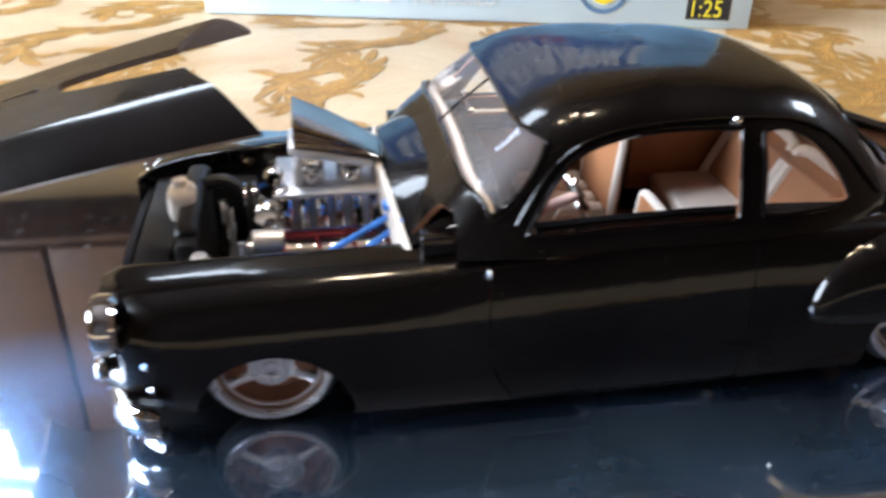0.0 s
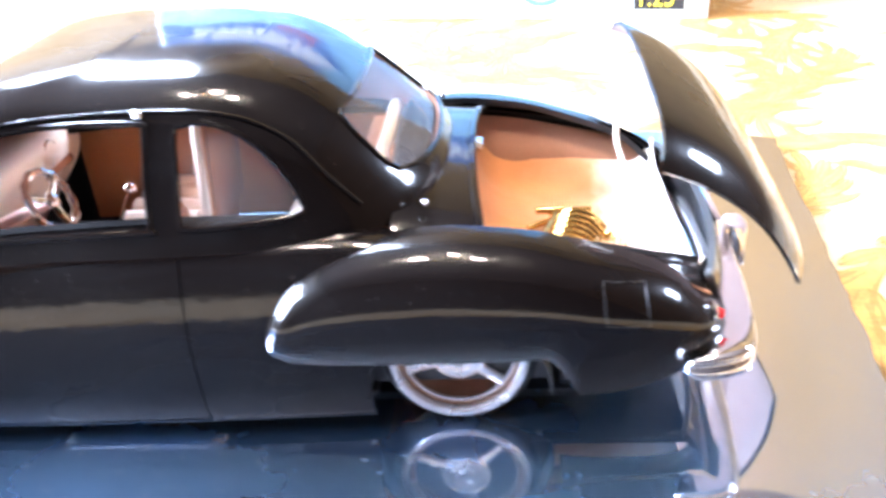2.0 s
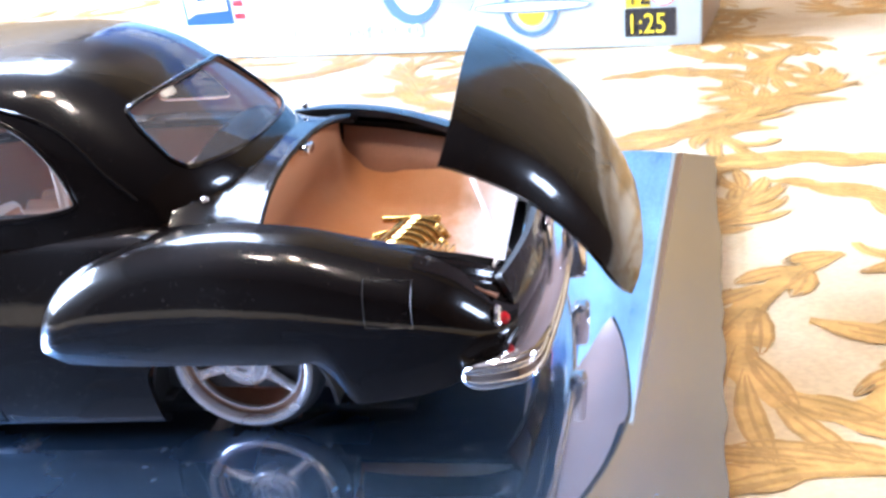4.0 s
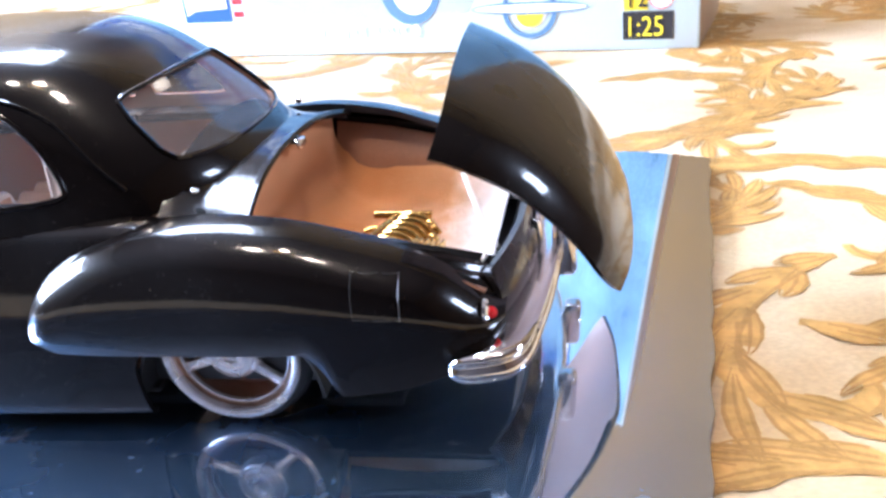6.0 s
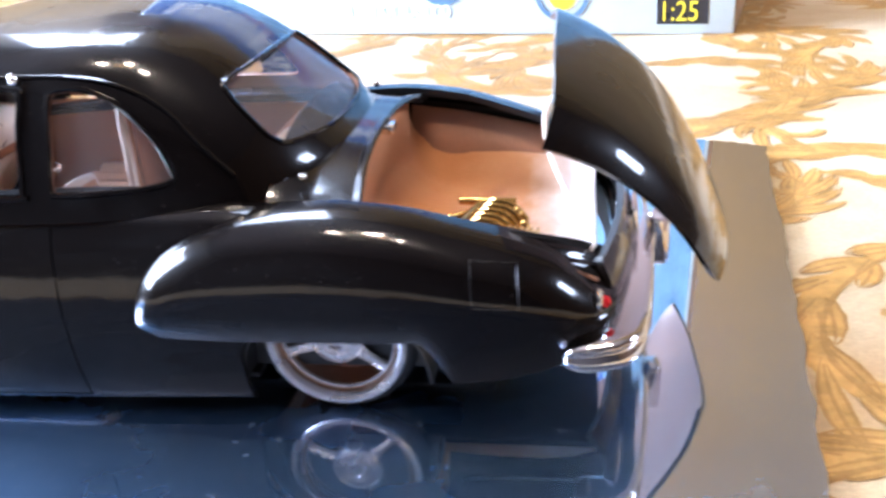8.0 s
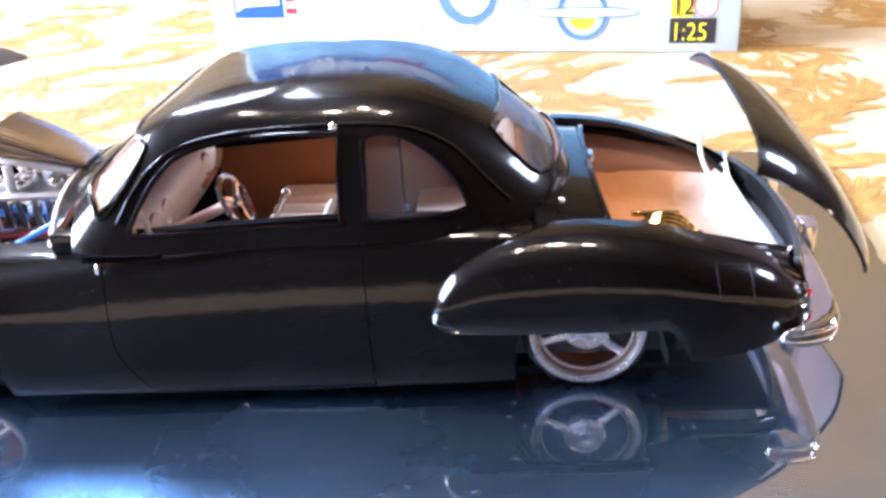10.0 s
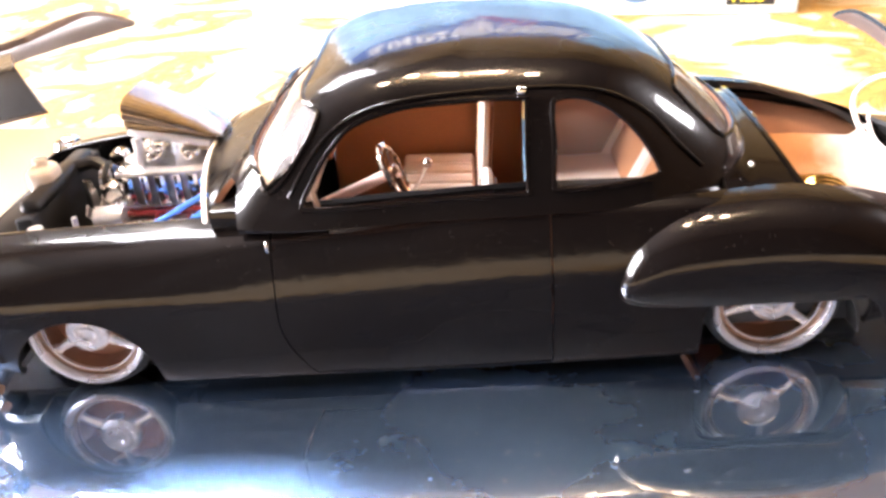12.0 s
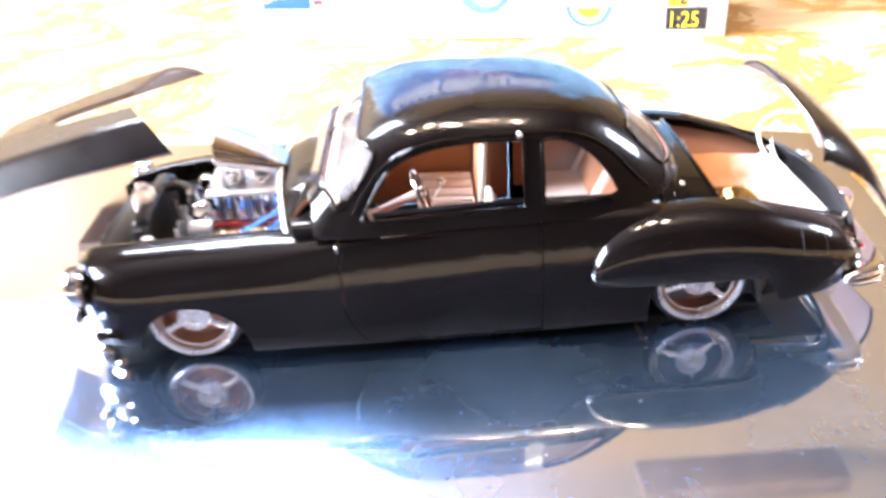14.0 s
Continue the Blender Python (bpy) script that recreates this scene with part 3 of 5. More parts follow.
random.seed(21)
fills, lines = [], []
for i in range(-11, 12):
    for j in range(-5, 14):
        x, y = (i + 0.5 * (j % 2)) * 0.048 + random.uniform(-0.009, 0.009), j * 0.036 + random.uniform(-0.007, 0.007)
        inside = (MIRROR_AT.inverted() @ Vector((x, y, 0))) / K
        if -ML + 0.8 < inside.x < -0.8 and -MD + 0.8 < inside.y < -0.8:
            continue
        scroll(x, y, random.uniform(-0.6, 0.6) + (0 if (i + j) % 2 else math.pi), random.uniform(0.046, 0.062), fills, lines)
tagged(build("woven_pattern", join(*fills), GOLDTHREAD, cloth, "golden woven scrolls and leaves", smooth=80), kind="stuff")
tagged(build("woven_outline", join(*lines), DARKTHREAD, cloth, "brown woven outlines", smooth=80), kind="stuff")
table = thing("dining_table", "dark wooden table under the patterned tablecloth", "table")
build("tabletop", box((-0.075 * k, 0.075 * k, (TABLE - 0.027) * k), (1.74 * k, 1.44 * k, 0.044 * k), 0.2), WOOD, table)
for x, y in ((-0.85, -0.55), (0.7, -0.55), (-0.85, 0.7), (0.7, 0.7)):
    build("leg", box((x * k, y * k, (FLOOR + TABLE - 0.049) / 2 * k), (0.07 * k, 0.07 * k, (TABLE - 0.049 - FLOOR) * k), 0.2), WOOD, table)


def mirror_shape():
    """A thin sheet with a ragged cut; its right margin rolls off a little."""
    random.seed(5)
    xs = np.r_[np.linspace(-ML, -0.75, 46), np.linspace(-0.72, 0, 25)]
    ys = np.linspace(-MD, 0, 50)
    roll = [0.0 if x < -0.62 else 0.13 * (x + 0.62) ** 2 for x in xs]
    wob = [[0.011 * random.uniform(-1, 1) for _ in range(80)] for _ in range(4)]
    top = []
    for i, x in enumerate(xs):
        row = []
        for j, y in enumerate(ys):
            px = x + (wob[0][j] if i in (0, len(xs) - 1) else 0)
            py = y + (wob[1][i] if j == 0 else wob[2][i] if j == len(ys) - 1 else 0)
            row.append((px, py, -roll[i]))
        top.append(row)
    v, f = grid(top)
    nu, nv = len(xs), len(ys)
    ring_ids = [i * nv for i in range(nu)] + [(nu - 1) * nv + j for j in range(1, nv)] + [i * nv + nv - 1 for i in range(nu - 2, -1, -1)] + [j for j in range(nv - 2, 0, -1)]
    n, o = len(ring_ids), len(v)
    v += [(v[q][0], v[q][1], v[q][2] - 0.012) for q in ring_ids] + [(v[q][0], v[q][1], -0.1) for q in ring_ids]
    for i in range(n):
        j = (i + 1) % n
        f += [(ring_ids[i], ring_ids[j], o + j, o + i), (o + i, o + j, o + n + j, o + n + i)]
    return v, f + [tuple(o + n + i for i in range(n))]


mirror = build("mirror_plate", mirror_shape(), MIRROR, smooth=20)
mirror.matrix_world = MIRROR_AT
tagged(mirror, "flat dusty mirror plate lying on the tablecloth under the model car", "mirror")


# ---- hanging lamp with three bulbs ----
LAMP = Vector((0.05, 0.01, 1.12))
lamp = thing("ceiling_lamp", "brass ceiling lamp with three lit warm bulbs", "lamp", m=Matrix.Translation(LAMP))
build("rod", cyl((0, 0, 0.1 * k), (0, 0, (CEIL - LAMP.z) * k), 0.008 * k), BRASS, lamp)
build("hub", ball((0, 0, 0.08 * k), 0.04 * k), BRASS, lamp)
for dx, dy in ((-0.17, -0.02), (0.0, 0.09), (0.15, -0.03)):
    arm = build("arm", tube(smooth_path([(0, 0, 0.08 * k), (dx * 0.6 * k, dy * 0.6 * k, 0.05 * k), (dx * k, dy * k, 0.10 * k), (dx * k, dy * k, 0.035 * k)], 6), 0.006 * k), BRASS, lamp)
    build("bulb", ball((dx * k, dy * k, 0), 0.03 * k, 20), BULB, arm, "lit warm bulb")


# ---- kit box behind the car ----
BL, BH, BD, BROT = 6.45, 4.9, 1.9, -12.5
ca, sa = math.cos(radians(BROT)), math.sin(radians(BROT))
kit = thing("kit_box", "pale blue cardboard model kit box standing behind the car", "box",
            m=pose((3.826 - BL * ca) * K, (5.488 - BL * sa) * K, -0.118 * K, 0, 0, BROT))
carton = build("carton", box((BL / 2, BD / 2, BH / 2), (BL, BD, BH), 0.03), CARD, kit)
build("end_panel", box((BL + 0.002, BD / 2, BH / 2), (0.012, BD - 0.05, BH - 0.05), 0.004), CARDSIDE, kit, "brown printed end panel")


def flat(pts, lift=0.008):
    """A printed patch on the box's front: outline in x and z."""
    n = len(pts)
    v = [(x, -lift, z) for x, z in pts] + [(x, 0.004, z) for x, z in pts]
    return v, [tuple(range(n)), tuple(reversed(range(n, 2 * n)))] + [(i, n + i, n + (i + 1) % n, (i + 1) % n) for i in range(n)]


def rect(xa, xb, za, zb, lift=0.008):
    return flat([(xa, za), (xb, za), (xb, zb), (xa, zb)], lift)


def oval(cx, cz, a, b, lift=0.008, n=48):
    return flat([(cx + a * math.cos(2 * math.pi * i / n), cz + b * math.sin(2 * math.pi * i / n)) for i in range(n)], lift)


def ring(cx, cz, a, b, w, lift=0.012, n=56):
    v, f = [], []
    for i in range(n):
        t = 2 * math.pi * i / n
        for s in (1, -1):
            v.append((cx + (a + s * w / 2) * math.cos(t), -lift, cz + (b + s * w / 2) * math.sin(t)))
    for i in range(n):
        j = (i + 1) % n
        f.append((2 * i, 2 * i + 1, 2 * j + 1, 2 * j))
    return v, f


def letters(body, x, z, size, lift=0.016, wide=1.0):
    v, f = text_shape(body, size)
    return [(x + p[0] * wide, p[1] - lift, z + p[2]) for p in v], f


R = BL
build("scale_panel", rect(R - 0.75, R - 0.25, 0.11, 0.385), INK_BLACK, kit, "black panel with the scale in yellow")
build("scale_print", letters("1:25", R - 0.735, 0.145, 0.28, wide=0.83), INK_YELLOW, kit, "yellow figures 1:25")
build("age_panel", rect(R - 0.74, R - 0.50, 0.40, 0.69), INK_YELLOW, kit, "yellow panel")
build("age_print", letters("12", R - 0.735, 0.43, 0.29, wide=0.85), INK_BLACK, kit, "black figures 12")
build("age_mark", oval(R - 0.37, 0.53, 0.125, 0.125), INK_WHITE, kit)
build("age_ring", ring(R - 0.37, 0.53, 0.118, 0.118, 0.012), INK_RED, kit)
build("emblem_ring", ring(R - 1.72, 0.44, 0.27, 0.27, 0.05), INK_STEEL, kit, "grey-blue ring of a badge")
build("emblem_disc", oval(R - 1.72, 0.44, 0.19, 0.19, 0.009), INK_WHITE, kit)
build("emblem_sun", flat([(R - 1.72 + 0.15 * math.cos(t), 0.40 + 0.14 * math.sin(t)) for t in np.linspace(math.pi, 2 * math.pi, 14)], 0.013), INK_YELLOW, kit)
build("emblem_band", oval(R - 1.72, 0.46, 0.62, 0.05, 0.014), INK_WHITE, kit)
build("emblem_orbit", ring(R - 1.72, 0.46, 0.62, 0.055, 0.022, 0.017), INK_STEEL, kit)
build("contents_print", letters("/ 1 KIT PLÁSTICO", R - 4.02, 0.20, 0.19, wide=0.72), INK_WHITE, kit, "white line of small print")
for i, (a, b) in enumerate(((5.0, 4.62), (4.56, 4.2))):
    build("print_bar", rect(R - a, R - b, 0.20, 0.33, 0.01), INK_WHITE, kit)
build("car_shadow_print", flat([(R - 4.95, 0.62), (R - 4.4, 0.46), (R - 3.6, 0.40), (R - 2.4, 0.44), (R - 2.3, 0.60), (R - 2.6, 0.75), (R - 4.9, 0.80)], 0.006), INK_GREY, kit)
for wx, wz in ((3.06, 0.72), (4.78, 1.22)):
    build("tyre_print", oval(R - wx, wz, 0.36, 0.40, 0.011), INK_STEEL, kit)
    build("hub_print", oval(R - wx + 0.03, wz + 0.02, 0.26, 0.31, 0.014), INK_WHITE, kit)
    build("hub_cap_print", oval(R - wx + 0.02, wz + 0.06, 0.12, 0.15, 0.017), INK_GREY, kit)
build("car_print", flat([(R - 5.6, 0.85), (R - 2.2, 0.80), (R - 1.9, 1.05), (R - 2.0, 1.3), (R - 2.6, 1.5), (R - 3.0, 1.85), (R - 3.9, 1.95), (R - 4.5, 1.55), (R - 5.5, 1.4), (R - 5.8, 1.1)], 0.009), INK_STEEL, kit)
build("maker_panel", rect(R - 6.12, R - 5.44, 0.42, 0.98), INK_BLUE, kit, "dark blue panel with a white mark")
build("maker_mark", flat([(R - 6.08, 0.50), (R - 5.95, 0.56), (R - 5.48, 0.58), (R - 5.48, 0.82), (R - 5.58, 0.72), (R - 5.90, 0.70), (R - 5.94, 0.84), (R - 6.08, 0.80)], 0.013), INK_WHITE, kit)
for zz in (0.47, 0.62, 0.77):
    build("stripe_print", rect(R - 5.40, R - 5.26, zz, zz + 0.07), INK_RED, kit)
build("sky_print", rect(0.06, R - 0.06, 1.0, 4.86, 0.0055), INK_SKY, kit, "sky blue printed picture ground")
build("title_band", rect(0.12, R - 1.3, 3.35, 4.80, 0.0085), INK_BLUE, kit, "dark blue title band")
build("title_stripe", rect(2.6, 3.9, 3.42, 3.52, 0.012), INK_RED, kit)
xx = R - 5.75
for w in (0.10, 0.32, 0.34, 0.22, 0.36, 0.26, 0.36, 0.34, 0.46, 0.36, 0.34, 0.14, 0.28, 0.30):
    if w > 0.33:
        build("title_mark", ring(xx + w * 0.42, 4.10, w * 0.34, 0.38, 0.13, 0.012), INK_WHITE, kit)
    else:
        build("title_bar", rect(xx, xx + min(0.13, w * 0.8), 3.66, 4.54, 0.012), INK_WHITE, kit)
        if w > 0.2:
            build("title_bar", rect(xx + 0.14, xx + w * 0.85, 3.66, 3.84, 0.012), INK_WHITE, kit)
    xx += w + 0.03


# ---- the model car, in units of the real car; nose towards -x ----
car = thing("model_car", "glossy black 1950s coupe model with open hood and trunk", "model car")

half_w = curve([-2.2, -2.1, -1.9, -1.5, -1.0, 0, 0.8, 1.2, 1.9, 2.25, 2.45, 2.52], [0.74, 0.83, 0.89, 0.92, 0.935, 0.935, 0.92, 0.905, 0.88, 0.82, 0.72, 0.62])
top_z = curve([-2.2, -2.1, -1.9, -1.6, -1.1, -0.6, 0, 0.55, 1.1, 1.6, 2.0, 2.3, 2.45, 2.52], [0.60, 0.655, 0.685, 0.71, 0.735, 0.76, 0.80, 0.82, 0.81, 0.745, 0.69, 0.62, 0.545, 0.48])
low_z = curve([-2.2, -1.9, -1.7, -1.2, 1.1, 1.25, 1.9, 2.1, 2.52], [0.16, 0.13, 0.09, 0.065, 0.065, 0.07, 0.18, 0.22, 0.30])
shelf_y = curve([-2.2, -1.9, -0.9, -0.6, 0.6, 1.3, 1.6, 2.2, 2.52], [0.48, 0.56, 0.62, 0.60, 0.60, 0.62, 0.74, 0.72, 0.50])
FRONT_ARCH, ARCH_R = (-1.505, 0.10), 0.335
DOOR = (-0.605, 0.555)


def side_section(x):
    """The body's side at x, from the sill up over the shoulder to the inner shelf."""
    w, zt, zb, ys = (float(f(x)) for f in (half_w, top_z, low_z, shelf_y))
    ys = min(ys, w - 0.17)
    r = min(1.0, max(0.0, (0.5 - x) / 1.8))  # the front fender's crown is rounder
    h = zt - zb
    bay = min(1.0, max(0.0, (-0.86 - x) / 0.08))  # beside the engine the crown turns down inwards
    pts = [(w - 0.075, zb), (w - 0.035, zb + 0.05 * h), (w - 0.008, zb + 0.22 * h), (w, zt - min(0.44, 0.62 * h)), (w - 0.005, zt - min(0.33, 0.48 * h)),
           (w - 0.018, zt - min(0.24, 0.35 * h)), (w - 0.036, zt - min(0.16, 0.24 * h)), (w - 0.054, zt - min(0.10, 0.155 * h)), (w - 0.073, zt - min(0.055, 0.09 * h)), (w - 0.096, zt - 0.022), (w - 0.12, zt - 0.006), (w - 0.145, zt + 0.002),
           (max(w - 0.20, ys + 0.015), zt + 0.008 + 0.002 * r), (ys, zt - 0.005 + 0.027 * r), (ys - 0.014 * bay, zt - 0.006 + 0.027 * r - 0.03 * bay), (ys - 0.02 * bay - 0.001, zt - 0.007 + 0.027 * r - 0.12 * bay)]
    crown = 0.8 * min(1.0, max(0.0, (-0.62 - x) / 0.45))
    for i in range(3, 14):
        q = (i - 3) / 10 * math.pi / 2
        ax, az = ys + (w - ys) * math.cos(q) ** 0.8, zt - 0.30 * min(1, h / 0.6) + (0.30 * min(1, h / 0.6) + 0.022) * math.sin(q) ** 0.9
        pts[i] = (pts[i][0] + (ax - pts[i][0]) * crown, pts[i][1] + (az - pts[i][1]) * crown)
    p = smooth_path([(x, -a, b) for a, b in pts], 6)
    return p


def side_grid(xa, xb, n):
    P = np.array([[tuple(q) for q in side_section(x)] for x in np.linspace(xa, xb, n)])
    # the door's front edge sweeps back towards the sill
    low = np.clip((0.40 - P[:, :, 2]) / 0.34, 0, 1) ** 1.6
    P[:, :, 0] += 0.16 * low * np.clip(1 - np.abs(P[:, :, 0] - DOOR[0]) / 0.42, 0, 1)
    return P


def arch_gap(P):
    """Distance from the wheel openings, negative inside."""
    x, z = P[:, :, 0], P[:, :, 2]
    d1 = np.hypot(x - FRONT_ARCH[0], z - FRONT_ARCH[1]) - ARCH_R
    qx, qz = np.abs(x - 1.545) - 0.25, np.abs(z - 0.06) - 0.22
    d2 = np.hypot(np.maximum(qx, 0), np.maximum(qz, 0)) + np.minimum(np.maximum(qx, qz), 0) - 0.105
    return np.minimum(d1, d2)


def both_sides(name, shape, mat, label="", **kw):
    a = build(name, shape, mat, car, label, **kw)
    b = build(name, mirrored(shape), mat, car, label, **kw)
    return a, b


for xa, xb, n, name, lab in ((-2.2, DOOR[0] - 0.003, 110, "front_fender", ""), (DOOR[1] + 0.003, 2.52, 110, "quarter_panel", "")):
    P = side_grid(xa, xb, n)
    both_sides(name, trimmed(P, arch_gap(P)), PAINT, lab, shell=0.022, rim=GAP)


def door_parts():
    P = side_grid(DOOR[0] + 0.003, DOOR[1] - 0.003, 60)
    sill = P[:, :, 2] - 0.115
    low = P[:, :, 2] < 0.3
    F = np.where(low, sill, 1.0)
    for s, flipped in ((trimmed(P, F), False), (mirrored(trimmed(P, F)), True)):
        d = build("door", s, PAINT, car, "closed black door", shell=0.022, rim=GAP)
        sgn = -1 if not flipped else 1
        build("door_card", box((-0.02, sgn * 0.797, 0.485), (1.12, 0.024, 0.62), 0.01), TAN, d, "tan leather inner panel")
        for z in (0.74,):
            # bead put in for the highlight at the top of the door gap
            build("hinge", ball((-0.610, sgn * 0.888, z), 0.017, 12, (0.7, 0.8, 1.6)), CHROME, d, "chrome bead for the glint at the door gap")
    P2 = side_grid(DOOR[0] - 0.02, DOOR[1] + 0.02, 50)
    F2 = np.where(P2[:, :, 2] < 0.3, 0.108 - P2[:, :, 2], -1.0)
    both_sides("rocker_panel", trimmed(P2, F2), PAINT, shell=0.02)


door_parts()

# rear fenders: bulging pontoons from the bullet tip to the tail
f_top = curve([0.825, 0.832, 0.85, 0.90, 0.97, 1.1, 1.27, 1.5, 1.76, 2.02, 2.3, 2.4, 2.5], [0.44, 0.52, 0.585, 0.66, 0.715, 0.77, 0.80, 0.812, 0.785, 0.715, 0.615, 0.54, 0.45])
f_out = curve([0.825, 0.832, 0.86, 0.95, 1.3, 1.6, 1.95, 2.2, 2.38, 2.47, 2.52], [0.89, 0.92, 0.95, 0.972, 0.985, 0.985, 0.965, 0.93, 0.87, 0.80, 0.70])
f_low = curve([0.825, 0.85, 0.95, 1.84, 1.90, 1.97, 2.1, 2.35, 2.5], [0.425, 0.405, 0.39, 0.385, 0.33, 0.215, 0.22, 0.265, 0.34])


def fender_grid():
    rows = []
    us = np.linspace(0, 1, 90)
    for u in us:
        x = 0.825 + (2.515 - 0.825) * (0.08 * (u / 0.3) ** 2 if u < 0.3 else 0.08 + (u - 0.3) * 0.92 / 0.7)
        t, o, b = float(f_top(x)), float(f_out(x)), float(f_low(x))
        y0 = float(half_w(x)) - 0.20
        m = max(b + 0.05, t - 0.58 * max(0.05, t - 0.36))
        row = []
        for j in range(33):
            a = j / 32
            if a < 0.3:
                q = a / 0.3
                y, z = o - 0.035 * (1 - q) ** 2, b + (m - b) * q
            else:
                q = (a - 0.3) / 0.7 * math.pi / 2
                y, z = y0 + (o - y0) * math.cos(q) ** 0.74, m + (t - m) * math.sin(q) ** 0.96
            row.append((x, -y, z))
        rows.append(row)
    return np.array(rows)


FG = fender_grid()
fenders = both_sides("rear_fender", grid(FG), PAINT, "bulging black rear fender", shell=0.03, rim=BLACK)
for ob, s in zip(fenders, (-1, 1)):
    tip = build("tip_ornament", ball((0.82, s * 0.89, 0.425), 0.022, 14, (1.7, 1, 0.9)), CHROME, ob, "chrome bullet tip")
    fr = [(2.04, 0.665), (2.19, 0.635), (2.20, 0.51), (2.05, 0.53)]
    pts = []
    for (xa, za), (xb, zb) in zip(fr, fr[1:] + fr[:1]):
        for t in np.linspace(0, 1, 8, False):
            x, z = xa + (xb - xa) * t, za + (zb - za) * t
            row = FG[int(np.argmin(np.abs(FG[:, 5, 0] - x)))]
            pts.append((x, -s * float(np.interp(z, row[:, 2], row[:, 1])), z))
    build("filler_flap", tube(pts, 0.0016, 6, True), BLACK, ob)
    lampb = build("tail_lamp", join(ball((2.475, s * 0.765, 0.45), 0.019, 16, (1.1, 0.9, 1.2))), REDLENS, ob, "red tail lamp lens")
    build("lamp_bezel", tube([(2.455, s * (0.765 + 0.032 * math.cos(a)), 0.45 + 0.038 * math.sin(a)) for a in np.linspace(0, 6.28, 20, False)], 0.012, 6, True), CHROME, lampb)

# ---- greenhouse: level slices between the belt and the roof's crown ----
g_z = [0.80, 0.86, 0.92, 1.0, 1.1, 1.2, 1.28, 1.335, 1.375, 1.403, 1.416]
g_front = curve(g_z, [-0.92, -0.88, -0.83, -0.745, -0.65, -0.535, -0.43, -0.32, -0.18, 0.02, 0.26])
g_rear = curve(g_z, [1.52, 1.50, 1.46, 1.385, 1.27, 1.14, 1.02, 0.90, 0.77, 0.59, 0.36])
g_side = curve(g_z, [0.85, 0.832, 0.810, 0.783, 0.748, 0.70, 0.645, 0.575, 0.475, 0.32, 0.06])
XM = 0.30


def dome(th, z, inset=0.0):
    c, s = math.cos(th), math.sin(th)
    if z > 1.416:
        return (0.31 + 0.001 * c, 0.001 * s, z - inset * 0.5)
    a = (float(g_rear(z)) - XM if c > 0 else XM - float(g_front(z))) - inset
    b = float(g_side(z)) - inset
    n = 2.9 if c > 0 else 6.4
    if c < 0:
        b += 0.035 * (1 - math.exp(c / 0.06))  # the pillars flare out to the windshield
    kk = min(1.0, max(0.0, (1.416 - z) / 0.07))
    n = 2.0 + (n - 2.0) * kk
    return (XM + a * math.copysign(abs(c) ** (2 / n), c), b * math.copysign(abs(s) ** (2 / n), s), z - inset * 0.5)


def thetas(n):
    """Angles that space the points evenly round the slice."""
    t = np.linspace(0, 2 * math.pi, 4001)
    p = np.array([dome(a, 1.0)[:2] for a in t])
    d = np.r_[0, np.cumsum(np.hypot(*np.diff(p, axis=0).T))]
    return np.interp(np.linspace(0, d[-1], n), d, t)


TH = thetas(241)
HZ = np.r_[np.linspace(0.80, 1.28, 44), 1.28 + 0.1355 * np.sin(np.linspace(0.04, 1, 24) * math.pi / 2), 1.4163]
side_poly = [(p[0], p[2]) for p in smooth_path([(-0.445, 0, 0.90), (-0.40, 0, 0.985), (-0.325, 0, 1.095), (-0.22, 0, 1.185), (-0.05, 0, 1.232), (0.2, 0, 1.245), (0.455, 0, 1.238), (0.475, 0, 1.215),
                                               (0.47, 0, 1.05), (0.468, 0, 0.905), (0.45, 0, 0.888), (0.0, 0, 0.884), (-0.40, 0, 0.882)], 5, True)]
quarter_poly = [(p[0], p[2]) for p in smooth_path([(0.575, 0, 0.915), (0.58, 0, 1.05), (0.578, 0, 1.19), (0.60, 0, 1.225), (0.70, 0, 1.222), (0.82, 0, 1.165), (0.93, 0, 1.06), (1.00, 0, 0.945),
                                                  (0.985, 0, 0.905), (0.8, 0, 0.893), (0.6, 0, 0.893)], 5, True)]
wind_poly = [(p[0], p[2]) for p in smooth_path([(-0.89, 0, 0.945), (-0.91, 0, 0.975), (-0.86, 0, 1.10), (-0.79, 0, 1.185), (-0.69, 0, 1.24), (-0.4, 0, 1.262), (0, 0, 1.268), (0.4, 0, 1.262), (0.69, 0, 1.24), (0.79, 0, 1.185), (0.86, 0, 1.10), (0.91, 0, 0.975), (0.89, 0, 0.945), (0.78, 0, 1.0), (0.6, 0, 1.04), (0.3, 0, 1.06), (0, 0, 1.065), (-0.3, 0, 1.06), (-0.6, 0, 1.04), (-0.78, 0, 1.0)], 5, True)]
back_poly = [(p[0], p[2]) for p in smooth_path([(-0.50, 0, 0.97), (-0.50, 0, 1.03), (-0.46, 0, 1.13), (-0.38, 0, 1.175), (0, 0, 1.19), (0.38, 0, 1.175), (0.46, 0, 1.13), (0.50, 0, 1.03), (0.50, 0, 0.97), (0.43, 0, 0.945), (0, 0, 0.935), (-0.43, 0, 0.945)], 5, True)]


def front_run(P):
    """Signed distance round each level slice from the middle of the windshield."""
    d = np.zeros(P.shape[:2])
    d[1:] = np.cumsum(np.hypot(*np.moveaxis(np.diff(P[:, :, :2], axis=0), 2, 0)), axis=0)
    mid = P.shape[0] // 2
    return -(d - d[mid])


